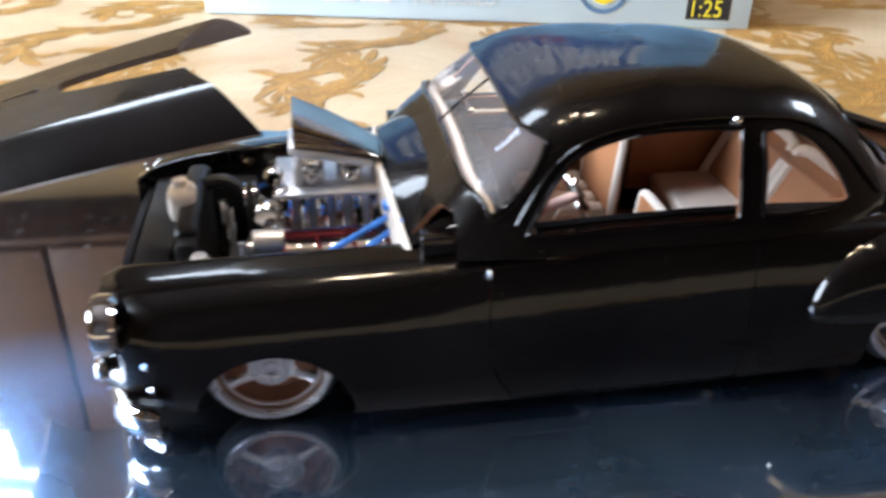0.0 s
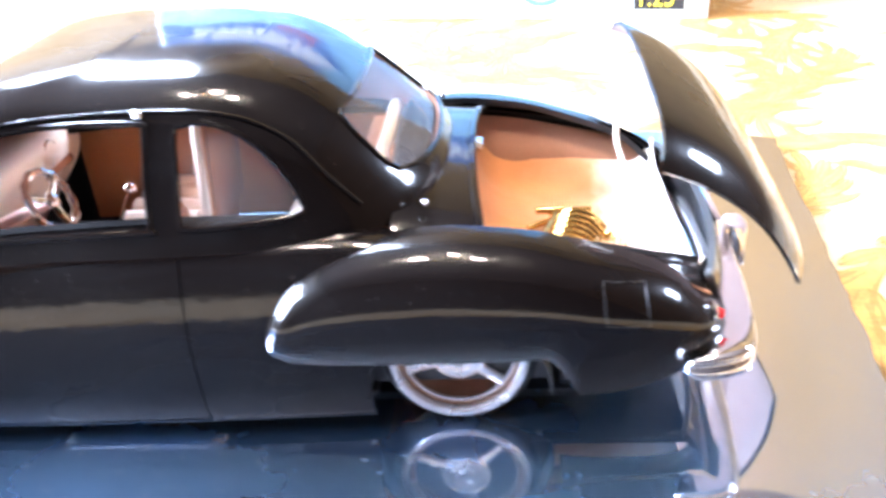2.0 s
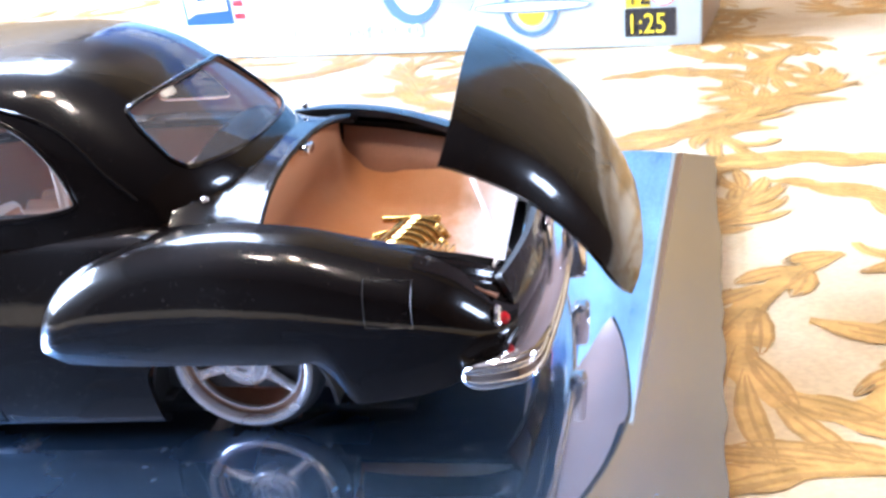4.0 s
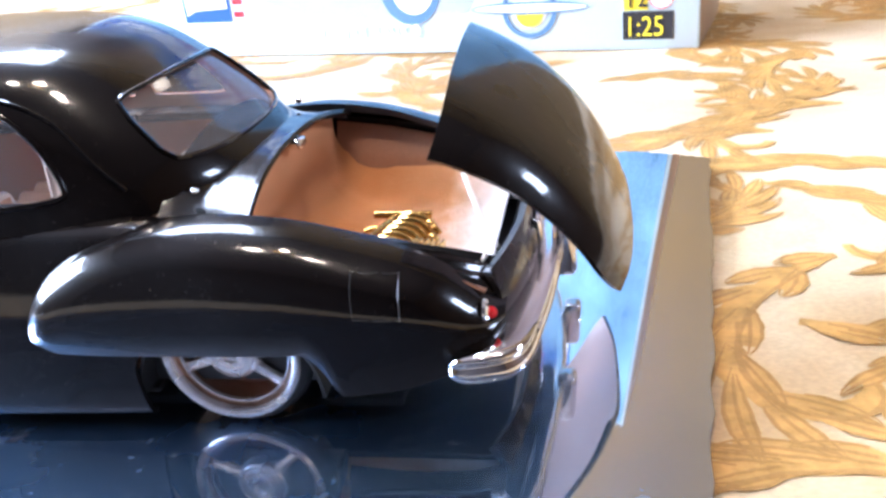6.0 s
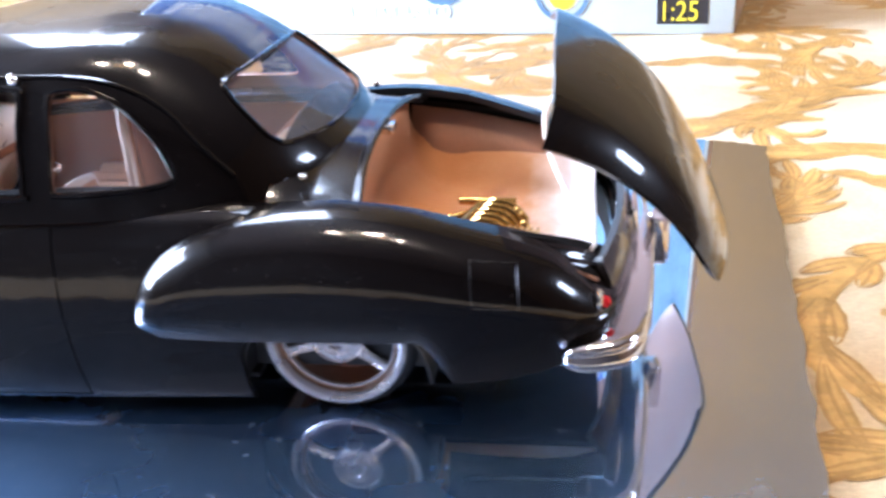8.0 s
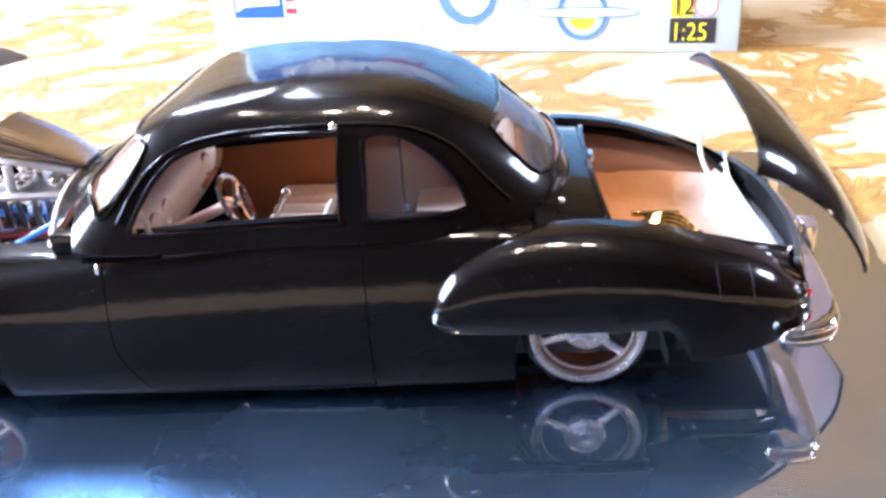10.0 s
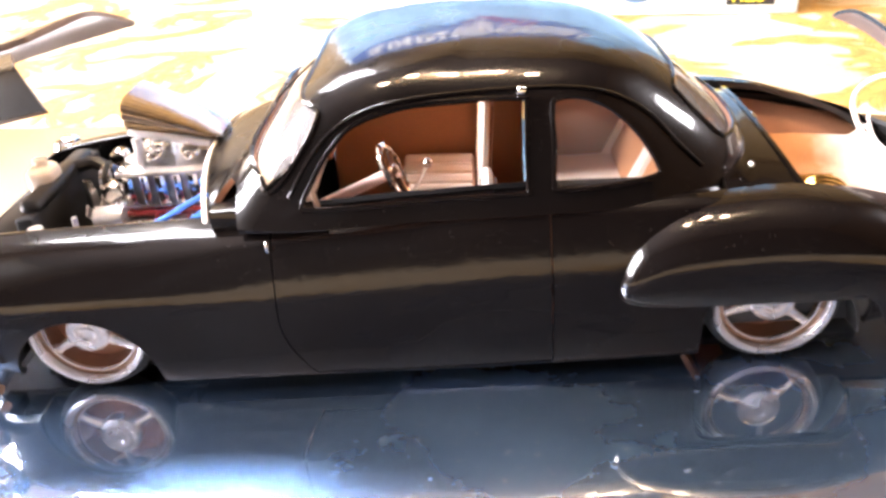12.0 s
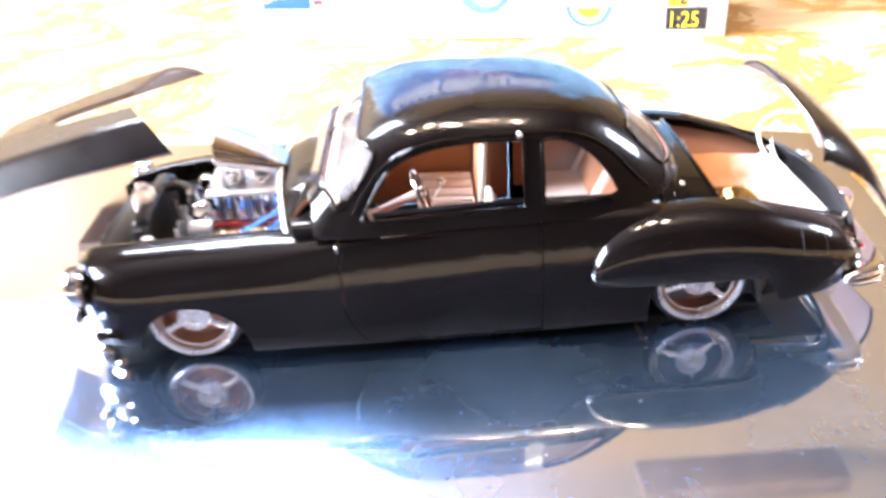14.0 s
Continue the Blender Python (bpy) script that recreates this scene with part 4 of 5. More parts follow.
def on_front(u, z):
    """The place at the run u from the middle of the windshield, at height z."""
    p = np.array([dome(a, z) for a in np.linspace(0.55 * math.pi, 1.45 * math.pi, 700)])
    d = np.r_[0, np.cumsum(np.hypot(*np.diff(p[:, :2], axis=0).T))]
    d = d - np.interp(math.pi, np.linspace(0.55 * math.pi, 1.45 * math.pi, 700), d)
    return tuple(float(np.interp(-u, d, p[:, i])) for i in range(3))


def window_gaps(P):
    x, y, z = P[:, :, 0], P[:, :, 1], P[:, :, 2]
    near = np.abs(y) > 0.5
    d = np.where((x > -0.56) & (x < 1.15) & near, np.minimum(poly_gap(x, z, side_poly), poly_gap(x, z, quarter_poly)), 9.0)
    dw = np.where(x < -0.20, poly_gap(front_run(P), z, wind_poly), 9.0)
    db = np.where(x > 0.95, poly_gap(y, z, back_poly), 9.0)
    return d, dw, db


GH = np.array([[dome(a, z) for z in HZ] for a in TH])
d_side, d_wind, d_back = window_gaps(GH)
d_cowl = np.maximum(np.maximum(GH[:, :, 0] + 0.735, GH[:, :, 2] - 0.945), 0.62 - np.abs(GH[:, :, 1]))
build("roof", trimmed(GH, np.minimum(np.minimum(d_side, d_wind), np.minimum(d_back, d_cowl))), PAINT, car, "glossy black rounded roof and pillars", shell=0.026, rim=BROWN)
GI = np.array([[dome(a, z, 0.016) for z in HZ] for a in TH])
e_side, e_wind, e_back = window_gaps(GI)
xq = GI[:, :, 0]
for name, F, cond in (("windshield", e_wind, None), ("rear_window", e_back, None), ("quarter_window", e_side, 1), ("quarter_window", e_side, -1)):
    if cond is None:
        G = 0.02 - F
    else:
        G = np.where((np.sign(GI[:, :, 1]) == cond) & (xq > 0.52), 0.02 - F, -0.05)
    pane = build(name, trimmed(GI, G), GLASS if cond == 1 else PLASTIC, car, "clear plastic pane")
    pane.visible_shadow = False


def on_dome_side(x, z, s, off=0.0):
    """The dome's half width at x and z."""
    p = np.array([dome(a, z)[:2] for a in np.linspace(0, math.pi, 400)])
    return s * (float(np.interp(-x, -p[:, 0], p[:, 1])) + off)


def on_dome_end(y, z, front, off=0.0):
    n = 2.9
    d = (float(g_rear(z)) - XM) * max(0, 1 - (abs(y) / float(g_side(z))) ** n) ** (1 / n) + off
    return XM + d


for s in (-1, 1):
    for poly in ((side_poly, quarter_poly) if s < 0 else (side_poly,)):
        build("window_trim", tube([(x, on_dome_side(x, z, s, 0.002), z) for x, z in poly], 0.011, 6, True), PAINT, car)
build("windshield_trim", tube([on_front(u, z) for u, z in wind_poly], 0.012, 6, True), PAINT, car)
low = [q for q in wind_poly if q[1] < 1.075]
low = sorted(low)
build("windshield_gasket", tube([tuple(Vector(on_front(u, z)) + Vector((-0.006, 0, 0.006))) for u, z in low], 0.005, 8), PAINT, car)
build("dash_ledge", tube([tuple(Vector(on_front(u * 0.94, z)) + Vector((0.055, 0, -0.03))) for u, z in low], 0.026, 8), CREAM, car, "cream ledge under the windshield")
build("windshield_divider", tube([on_front(0, z) for z in np.linspace(1.06, 1.265, 12)], 0.006, 6), PAINT, car)
build("rear_window_trim", tube([(on_dome_end(y, z, False, 0.002), y, z) for y, z in back_poly], 0.010, 6, True), PAINT, car)
for s in (-1, 1):
    rail = [(x, on_dome_side(x, z, s, 0.010), z) for x, z in ((-0.50, 0.93), (-0.42, 1.05), (-0.32, 1.16), (-0.18, 1.235), (0.05, 1.268), (0.45, 1.276), (0.75, 1.245), (0.95, 1.15), (1.10, 1.0), (1.2, 0.9))]
    build("drip_rail", tube(smooth_path(rail, 5), 0.007, 6), PAINT, car)
    build("rail_stud", ball((0.457, on_dome_side(0.457, 1.262, s, 0.012), 1.268), 0.022, 12, (0.8, 0.6, 1)), CHROME, car, "small chrome stud")
    build("wiper", tube(smooth_path([(-0.66, s * 0.74, 0.90), (-0.70, s * 0.66, 0.93), (-0.74, s * 0.56, 0.955)], 4), 0.010, 5), CHROME, car, "chrome wiper arm")
    build("deck_stud", ball((1.42, s * 0.60, 0.86), 0.016, 12), CHROME, car)

for s in (-1, 1):
    build("belt_rail", tube([(-0.73, s * 0.80, 0.792), (-0.55, s * 0.815, 0.792), (-0.36, s * 0.82, 0.792)], 0.028, 10), PAINT, car)

# cowl between the engine bay and the windshield, and the deck behind the rear window


def cowl_shape():
    rows = []
    for y in np.linspace(-0.655, 0.655, 41):
        xf = -0.885 - 0.10 * (1 - (y / 0.8) ** 2)
        row = []
        for t in np.linspace(0, 1, 14):
            x = xf + (-0.52 - xf) * t
            crown = 0.755 + 0.175 * (1 - abs(y / 0.70) ** (3 + 4 * t)) + 0.10 * t * (1 - abs(y / 0.72) ** 4)
            row.append((x, y, crown - 0.02 * (1 - t) ** 6))
        rows.append(row)
    return grid(rows)


build("cowl", cowl_shape(), PAINT, car, shell=0.03, rim=BLACK, flip=True)


def lip_shape():
    rows = []
    for y in np.linspace(-0.68, 0.68, 40):
        x = -0.885 - 0.10 * (1 - (y / 0.8) ** 2)
        z = 0.735 + 0.175 * (1 - abs(y / 0.70) ** 3)
        rows.append([(x + 0.004, y, z + 0.016), (x - 0.016, y, z + 0.006), (x - 0.022, y, z - 0.06), (x - 0.018, y, z - 0.16), (x + 0.01, y, z - 0.20)])
    return grid(rows)


for s in (-1, 1):
    build("cowl_block", box((-0.725, s * 0.705, 0.795), (0.29, 0.10, 0.11), 0.010), PAINT, car)
build("cowl_lip", lip_shape(), CREAM, car, "cream edge of the firewall", shell=0.008)


def deck_shape():
    rows = []
    for y in np.linspace(-0.72, 0.72, 41):
        w = 1 - abs(y / 0.72) ** 2.4
        x1 = 1.565 + 0.05 * (1 - w)
        row = []
        for t in np.linspace(0, 1, 14):
            x = 1.30 + (x1 - 1.30) * t
            row.append((x, y, 0.755 + w * (0.205 - 0.082 * min(1, t / 0.45) ** 0.75 - 0.012 * t) + 0.02 * (1 - t)))
        rows.append(row)
    return grid(rows)


build("rear_deck", deck_shape(), PAINT, car, "black panel between rear window and trunk", shell=0.03, rim=BLACK, flip=True)
build("trunk_lip", tube([(1.58 + 0.05 * abs(y / 0.7) ** 2.4, y, 0.752 + (1 - abs(y / 0.72) ** 2.4) * 0.105) for y in np.linspace(-0.70, 0.70, 30)], 0.018, 6), PAINT, car)
build("trunk_catch", box((1.60, 0.02, 0.83), (0.05, 0.09, 0.04), 0.01), CHROME, car, "small chrome catch")

# rear end below the trunk opening, front end below the hood


def rear_end_shape():
    rows = []
    for y in np.linspace(-0.66, 0.66, 41):
        w = 1 - abs(y / 0.75) ** 2.5
        row = []
        for t in np.linspace(0, 1, 12):
            z = 0.55 + 0.03 * w - 0.36 * t
            x = 2.43 + 0.13 * w + 0.06 * math.sin(t * math.pi) - 0.04 * t
            row.append((x, y, z))
        rows.append(row)
    return grid(rows)


build("tail_panel", rear_end_shape(), PAINT, car, shell=0.03, rim=BLACK, flip=True)


def nose_shape():
    rows = []
    for y in np.linspace(-0.80, 0.80, 41):
        w = 1 - abs(y / 0.9) ** 2.5
        row = []
        for t in np.linspace(0, 1, 12):
            row.append((-2.08 - 0.08 * w - 0.03 * math.sin(t * math.pi), y, 0.58 - 0.02 * (1 - w) - 0.44 * t))
        rows.append(row)
    return grid(rows)


NP = nose_shape()
build("front_panel", NP, PAINT, car, shell=0.03, rim=BLACK)
for s in (-1, 1):
    hb = build("headlamp", lathe([(0.001, -0.045), (0.05, -0.04), (0.09, -0.02), (0.112, 0.0), (0.115, 0.03), (0.10, 0.06)], (-2.17, s * 0.755, 0.545), 'X', 28), LENS, car, "headlamp with chrome ring")
    build("lamp_ring", lathe([(0.105, -0.03), (0.125, -0.025), (0.135, 0.0), (0.13, 0.05), (0.11, 0.07)], (-2.165, s * 0.755, 0.545), 'X', 28), CHROME, hb)
    build("reflector", lathe([(0.002, 0.05), (0.06, 0.035), (0.10, 0.0)], (-2.165, s * 0.755, 0.545), 'X', 24), CHROME, hb)
    build("parking_lamp", join(box((-2.185, s * 0.76, 0.37), (0.06, 0.17, 0.085), 0.035, 3)), CHROME, car, "chrome parking lamp")


def bar(path, hgt, thick, n=14):
    """A bumper bar: a flattened section swept along a path."""
    path = [Vector(p) for p in path]
    rows = []
    for i, p in enumerate(path):
        a, b = path[max(0, i - 1)], path[min(len(path) - 1, i + 1)]
        d = (b - a)
        d.z = 0
        d.normalize()
        side = Vector((d.y, -d.x, 0))
        e = 1.0 if 0 < i < len(path) - 1 else 0.55
        e = 0.85 if i in (1, len(path) - 2) else e
        rows.append([p + side * (math.copysign(abs(math.cos(t)) ** 0.7, math.cos(t)) * thick * e) + Vector((0, 0, math.copysign(abs(math.sin(t)) ** 0.8, math.sin(t)) * hgt * e)) for t in (2 * math.pi * q / n for q in range(n))])
    v, f = grid(rows, closed_v=True)
    m = len(rows)
    return v, f + [tuple(range(n)), tuple(reversed(range((m - 1) * n, m * n)))]


def deep_bar(path, section):
    """A bumper with a hollowed face: a section of (outwards, up) points swept along a level path."""
    path = [Vector(p) for p in path]
    rows = []
    for i, p in enumerate(path):
        d = path[min(len(path) - 1, i + 1)] - path[max(0, i - 1)]
        d.z = 0
        d.normalize()
        out = Vector((d.y, -d.x, 0))
        q = min(1.0, min((p - path[0]).length, (p - path[-1]).length) / 0.09)
        e = 0.25 + 0.75 * math.sqrt(1 - (1 - q) ** 2)
        rows.append([p + out * (o * e) + Vector((0, 0, u * e)) for o, u in section])
    v, f = grid(rows, closed_v=True)
    n, m = len(section), len(rows)
    return v, f + [tuple(range(n)), tuple(reversed(range((m - 1) * n, m * n)))]


half = [(2.335, -0.905, 0.315), (2.40, -0.91, 0.318), (2.47, -0.905, 0.325), (2.535, -0.88, 0.33), (2.575, -0.81, 0.33), (2.60, -0.66, 0.33), (2.635, -0.35, 0.33), (2.65, 0, 0.33)]
whole = half + [(x, -y, z) for x, y, z in reversed(half[:-1])]
SECTION = [(p[0], p[2]) for p in smooth_path([(0.0, 0, -0.050), (0.026, 0, -0.044), (0.034, 0, -0.022), (0.030, 0, -0.004), (0.020, 0, 0.010), (0.020, 0, 0.022), (0.030, 0, 0.036), (0.022, 0, 0.050), (0.0, 0, 0.056), (-0.07, 0, 0.056), (-0.125, 0, 0.046), (-0.135, 0, 0.0), (-0.12, 0, -0.04), (-0.06, 0, -0.05)], 3, True)]
rb = build("rear_bumper", deep_bar(smooth_path(whole, 6), SECTION), CHROME, car, "chrome wrap-around rear bumper with a hollowed face", smooth=60)
for s in (-1, 1):
    build("bumper_guard", box((2.695, 0.255 + s * 0.325, 0.365), (0.095, 0.12, 0.23), 0.03, 3), CHROME, rb, "upright chrome bumper guard")
build("plate_frame", box((2.60, 0, 0.45), (0.03, 0.34, 0.16), 0.01), CHROME, car)

fhalf = [(-1.97, -0.935, 0.16), (-2.05, -0.915, 0.16), (-2.13, -0.83, 0.16), (-2.19, -0.60, 0.16), (-2.22, -0.3, 0.16), (-2.23, 0, 0.16)]
fwhole = fhalf + [(x, -y, z) for x, y, z in reversed(fhalf[:-1])]
fb = build("front_bumper", bar([p for p in reversed(smooth_path(fwhole, 5))], 0.075, 0.035), CHROME, car, "chrome wrap-around front bumper")
for s in (-1, 1):
    build("bumper_guard", box((-2.23, s * 0.42, 0.20), (0.08, 0.11, 0.26), 0.03, 3), CHROME, fb)
for z, r in ((0.28, 0.030), (0.40, 0.038), (0.05, 0.03)):
    build("grille_bar", tube(smooth_path([(x + 0.07, y * 0.93, z) for x, y, _ in fwhole[1:-1]], 5), r, 10), CHROME, car, "curved chrome grille bar")

# chrome side pipes below the sills
for s in (-1, 1):
    build("side_pipe", tube(smooth_path([(-0.13, s * 0.76, 0.10), (-0.09, s * 0.835, 0.087), (0.0, s * 0.845, 0.083), (0.44, s * 0.845, 0.083), (0.49, s * 0.835, 0.085), (0.53, s * 0.76, 0.10)], 6), 0.021, 10), RIM, car, "bright side exhaust pipe")


# ---- wheels ----
TR = 0.300


def make_wheel(x, s, turn):
    w = build("wheel", lathe([(0.262, -0.01), (0.278, 0.0), (0.290, 0.012), (0.296, 0.03), (TR, 0.04), (TR, 0.10), (0.28, 0.135), (0.25, 0.14), (0.24, 0.12)], (0, 0, 0), 'Y', 48), RUBBER, car, "low-profile black tyre on a polished wheel")
    rim = build("rim", lathe([(0.230, 0.012), (0.231, -0.006), (0.237, -0.016), (0.247, -0.021), (0.258, -0.021), (0.265, -0.014), (0.268, 0.0), (0.260, 0.06), (0.236, 0.14)], (0, 0, 0), 'Y', 56), RIM, w, "broad bright rim lip")
    build("barrel", lathe([(0.230, 0.010), (0.226, 0.022), (0.216, 0.026), (0.212, 0.034), (0.211, 0.060), (0.200, 0.11), (0.19, 0.13)], (0, 0, 0), 'Y', 56), BRONZE, rim, "bronze-tinted inner barrel")
    build("inner_ring", lathe([(0.216, 0.024), (0.213, 0.016), (0.207, 0.018), (0.205, 0.03), (0.209, 0.036)], (0, 0, 0), 'Y', 48), RIM, rim)
    build("backing", lathe([(0.01, 0.115), (0.08, 0.112), (0.206, 0.12)], (0, 0, 0), 'Y', 30), BROWN, w, "brown backing disc")
    hub = build("hub", lathe([(0.001, -0.004), (0.022, -0.004), (0.028, -0.012), (0.038, -0.014), (0.044, -0.002), (0.054, 0.0), (0.058, -0.008), (0.070, -0.008), (0.076, 0.004), (0.086, 0.004), (0.092, 0.0), (0.100, 0.008), (0.104, 0.03), (0.10, 0.11)], (0, 0, 0), 'Y', 40), RIM, w, "round stepped hub cap")
    for i in range(3):
        a = radians(turn + i * 120)
        d = Vector((math.cos(a), 0, math.sin(a)))
        build("spoke", tube([d * 0.085 + Vector((0, 0.040, 0)), d * 0.12 + Vector((0, 0.034, 0)), d * 0.185 + Vector((0, 0.040, 0)), d * 0.216 + Vector((0, 0.046, 0))], [0.034, 0.025, 0.022, 0.030], 8, flat=0.75), RIM, w)
    w.matrix_local = pose(x * K, s * 0.80 * K, TR * K, 0, 0, 0 if s < 0 else 180)
    return w


for x, s, turn in ((-1.5175, -1, -30), (1.5175, -1, -40), (-1.5175, 1, 15), (1.5175, 1, 70)):
    make_wheel(x, s, turn)
for x in (-1.5175, 1.5175):
    build("axle", cyl((x, -0.70, TR), (x, 0.70, TR), 0.04), BLACK, car)
    for s in (-1, 1):
        r, yi = 0.345, (0.64 if x < 0 else 0.745)
        build("wheel_well", lathe([(r, s * yi), (r, s * 0.86)], (x, 0, 0.16), 'Y', 24, (0, 180)), BLACK, car, shell=0.01)
        build("well_wall", lathe([(0.01, s * yi), (r, s * yi)], (x, 0, 0.16), 'Y', 24, (0, 180)), BLACK, car, shell=0.01)
build("chassis", box((0.05, 0, 0.115), (4.0, 1.0, 0.05), 0.02), BLACK, car)
for s in (-1, 1):
    build("floor_side", box((0.05, s * 0.62, 0.145), (2.3, 0.36, 0.024), 0.01), BLACK, car)

# ---- cabin ----
cab = car
build("cabin_floor", box((0.10, 0, 0.165), (1.9, 1.36, 0.03), 0.01), BROWN, car, "brown carpeted floor")
build("firewall", box((-0.865, 0, 0.47), (0.03, 1.42, 0.56), 0.01), BLACK, car, "black firewall behind the engine")


def dash_shape():
    prof = smooth_path([(-0.74, 0, 0.78), (-0.60, 0, 0.825), (-0.48, 0, 0.81), (-0.43, 0, 0.74), (-0.46, 0, 0.62), (-0.56, 0, 0.48), (-0.68, 0, 0.34), (-0.78, 0, 0.22)], 4)
    return grid([[(p[0] - 0.10, y, p[2]) for p in prof] for y in np.linspace(-0.70, 0.70, 20)])


dash = build("dashboard", dash_shape(), CREAM, car, "cream dashboard with round dials", shell=0.02)
for y in (-0.42, -0.25, 0.40):
    build("dial", lathe([(0.001, 0.0), (0.05, 0.0), (0.06, 0.012), (0.068, 0.0)], (-0.525, y, 0.73), 'X', 20), CHROME, dash)
build("glove_box", box((-0.54, 0.45, 0.66), (0.03, 0.28, 0.10), 0.012, 2, pose(0, 0, 0, 0, -20, 0)), BROWN, dash)
col = build("steering_column", cyl((-0.52, -0.40, 0.66), (-0.12, -0.40, 0.83), 0.026), PINK, car, "pale red steering column with chrome wheel")
sw = pose(-0.11, -0.40, 0.835, 0, 66, 0)
build("steering_wheel", moved(tube([(0.128 * math.cos(a), 0.128 * math.sin(a), 0) for a in np.linspace(0, 2 * math.pi, 48, False)], [0.017 if i % 4 < 2 else 0.013 for i in range(48)], 8, True), sw), CHROME, col)
for a in (0, 120, 240):
    build("wheel_spoke", moved(tube([(0, 0, 0), (0.135 * math.cos(radians(a)), 0.135 * math.sin(radians(a)), 0)], 0.014, 6), sw), CHROME, col)
build("horn_button", moved(ball((0, 0, 0.008), 0.035, 14, (1, 1, 0.5)), sw), CHROME, col)
build("gear_lever", join(tube(smooth_path([(-0.18, 0.02, 0.2), (-0.10, 0.02, 0.45), (0.02, 0.02, 0.68)], 5), 0.010, 6), ball((0.02, 0.02, 0.69), 0.026, 12)), CHROME, car, "thin chrome gear lever")


def pleats(parent, x0, x1, y0, y1, z, n, r):
    """Padded rolls lying front to back, side by side; z at the front and at the back."""
    for i in range(n):
        y = y0 + (y1 - y0) * (i + 0.5) / n
        pts = [(x0 + (x1 - x0) * t, y, z[0] + (z[1] - z[0]) * t) for t in (0, 0.04, 0.5, 0.96, 1)]
        build("roll", tube(pts, [r * 0.6, r * 0.95, r, r * 0.95, r * 0.6], 10), CREAM, parent)


def piping(c, hw, hh, tilt, r):
    """A rolled edge round a seat back: centre, half width, half height, lean in degrees."""
    rim_path = smooth_path([(0, -hw, -hh), (0, -hw, 0), (0, -hw, hh * 0.8), (0, -hw * 0.8, hh), (0, 0, hh * 1.03), (0, hw * 0.8, hh), (0, hw, hh * 0.8), (0, hw, 0), (0, hw, -hh)], 5)
    return moved(tube(rim_path, r, 8), pose(*c, 0, tilt, 0))


for y in (-0.42, 0.42):
    seat = build("front_seat", box((0.06, y, 0.29), (0.44, 0.56, 0.16), 0.05, 3), BROWN, car, "cream pleated bucket seat")
    pleats(seat, -0.15, 0.25, y - 0.28, y + 0.28, (0.435, 0.42), 4, 0.054)
    zc, hh = (0.54, 0.18) if y < 0 else (0.64, 0.30)  # one back sits lower than the other
    build("seat_back", box((0.305, y, zc), (0.05, 0.50, 2 * hh), 0.02, 3, pose(0, 0, 0, 0, 4, 0)), TAN, seat, "tan seat back")
    build("seat_piping", piping((0.30, y, zc), 0.25, hh, 4, 0.024), CREAM, seat, "cream rolled edge")
    build("back_cover", box((0.338, y, zc), (0.02, 0.46, 2 * hh - 0.06), 0.008, 2, pose(0, 0, 0, 0, 4, 0)), BROWN, seat, "brown cover on the seat's back")
bench = build("rear_seat", box((0.90, 0, 0.33), (0.44, 1.26, 0.18), 0.06, 3), CREAM, car, "cream rear bench")
for y in (-0.31, 0.31):
    build("bench_back", box((1.16, y, 0.62), (0.13, 0.60, 0.46), 0.06, 3, pose(0, 0, 0, 0, 26, 0)), TAN, bench, "tan rear seat back")
    build("back_piping", piping((1.10, y, 0.64), 0.28, 0.23, 26, 0.030), CREAM, bench, "cream rolled edge")
    build("bench_cushion", box((0.88, y, 0.42), (0.42, 0.58, 0.07), 0.03, 3), CREAM, bench)
build("parcel_shelf", box((1.20, 0, 0.80), (0.22, 1.0, 0.02), 0.008), TAN, car)
for s in (-1, 1):
    build("quarter_trim", box((0.85, s * 0.69, 0.56), (0.56, 0.03, 0.50), 0.01), TAN, car, "tan leather side panel")
for s in (-1, 1):
    build("vent_bar", tube([(-0.43, s * 0.735, 0.95), (-0.405, s * 0.745, 0.84)], 0.012, 8), CREAM, car, "cream vent window bar")

# ---- trunk ----


def liner_z(u, w):
    """Height of the trunk liner's floor: u from the seat wall to the tail, w across."""
    x, y = 1.60 + 0.84 * u, w * (0.64 - 0.05 * u)
    wall, rear = max(0, abs(w) - 0.72) / 0.28, max(0, u - 0.88) / 0.12
    return 0.365 + (0.17 - 0.07 * u) * wall ** 1.8 + 0.13 * rear ** 2 + (0.006 * noise.noise((x * 9, y * 7, 1)) + 0.003 * noise.noise((x * 50, y * 50, 5))) * (1 - wall)


def trunk_liner_shape():
    """One bent sheet: the wall behind the seat under the arched lip, a wide fillet, and the floor."""
    rows = []
    for w in np.linspace(-1, 1, 45):
        yt = w * 0.69
        top = 0.735 + (1 - abs(yt / 0.72) ** 2.4) * 0.10
        row = []
        for t in np.linspace(0, 1, 16)[:-1]:
            a = t * math.pi / 2
            floor_u = 0.30
            zf = liner_z(floor_u, w)
            x = 1.545 + (1.60 + 0.84 * floor_u - 1.545) * (1 - math.cos(a)) ** 1.6
            z = zf + (max(top, zf + 0.05) - zf) * (1 - math.sin(a)) ** 0.95
            row.append((x, yt + (w * (0.64 - 0.05 * floor_u) - yt) * t, z))
        for u in np.linspace(0.30, 1, 34):
            row.append((1.60 + 0.84 * u, w * (0.64 - 0.05 * u), liner_z(u, w)))
        rows.append(row)
    return grid(rows)


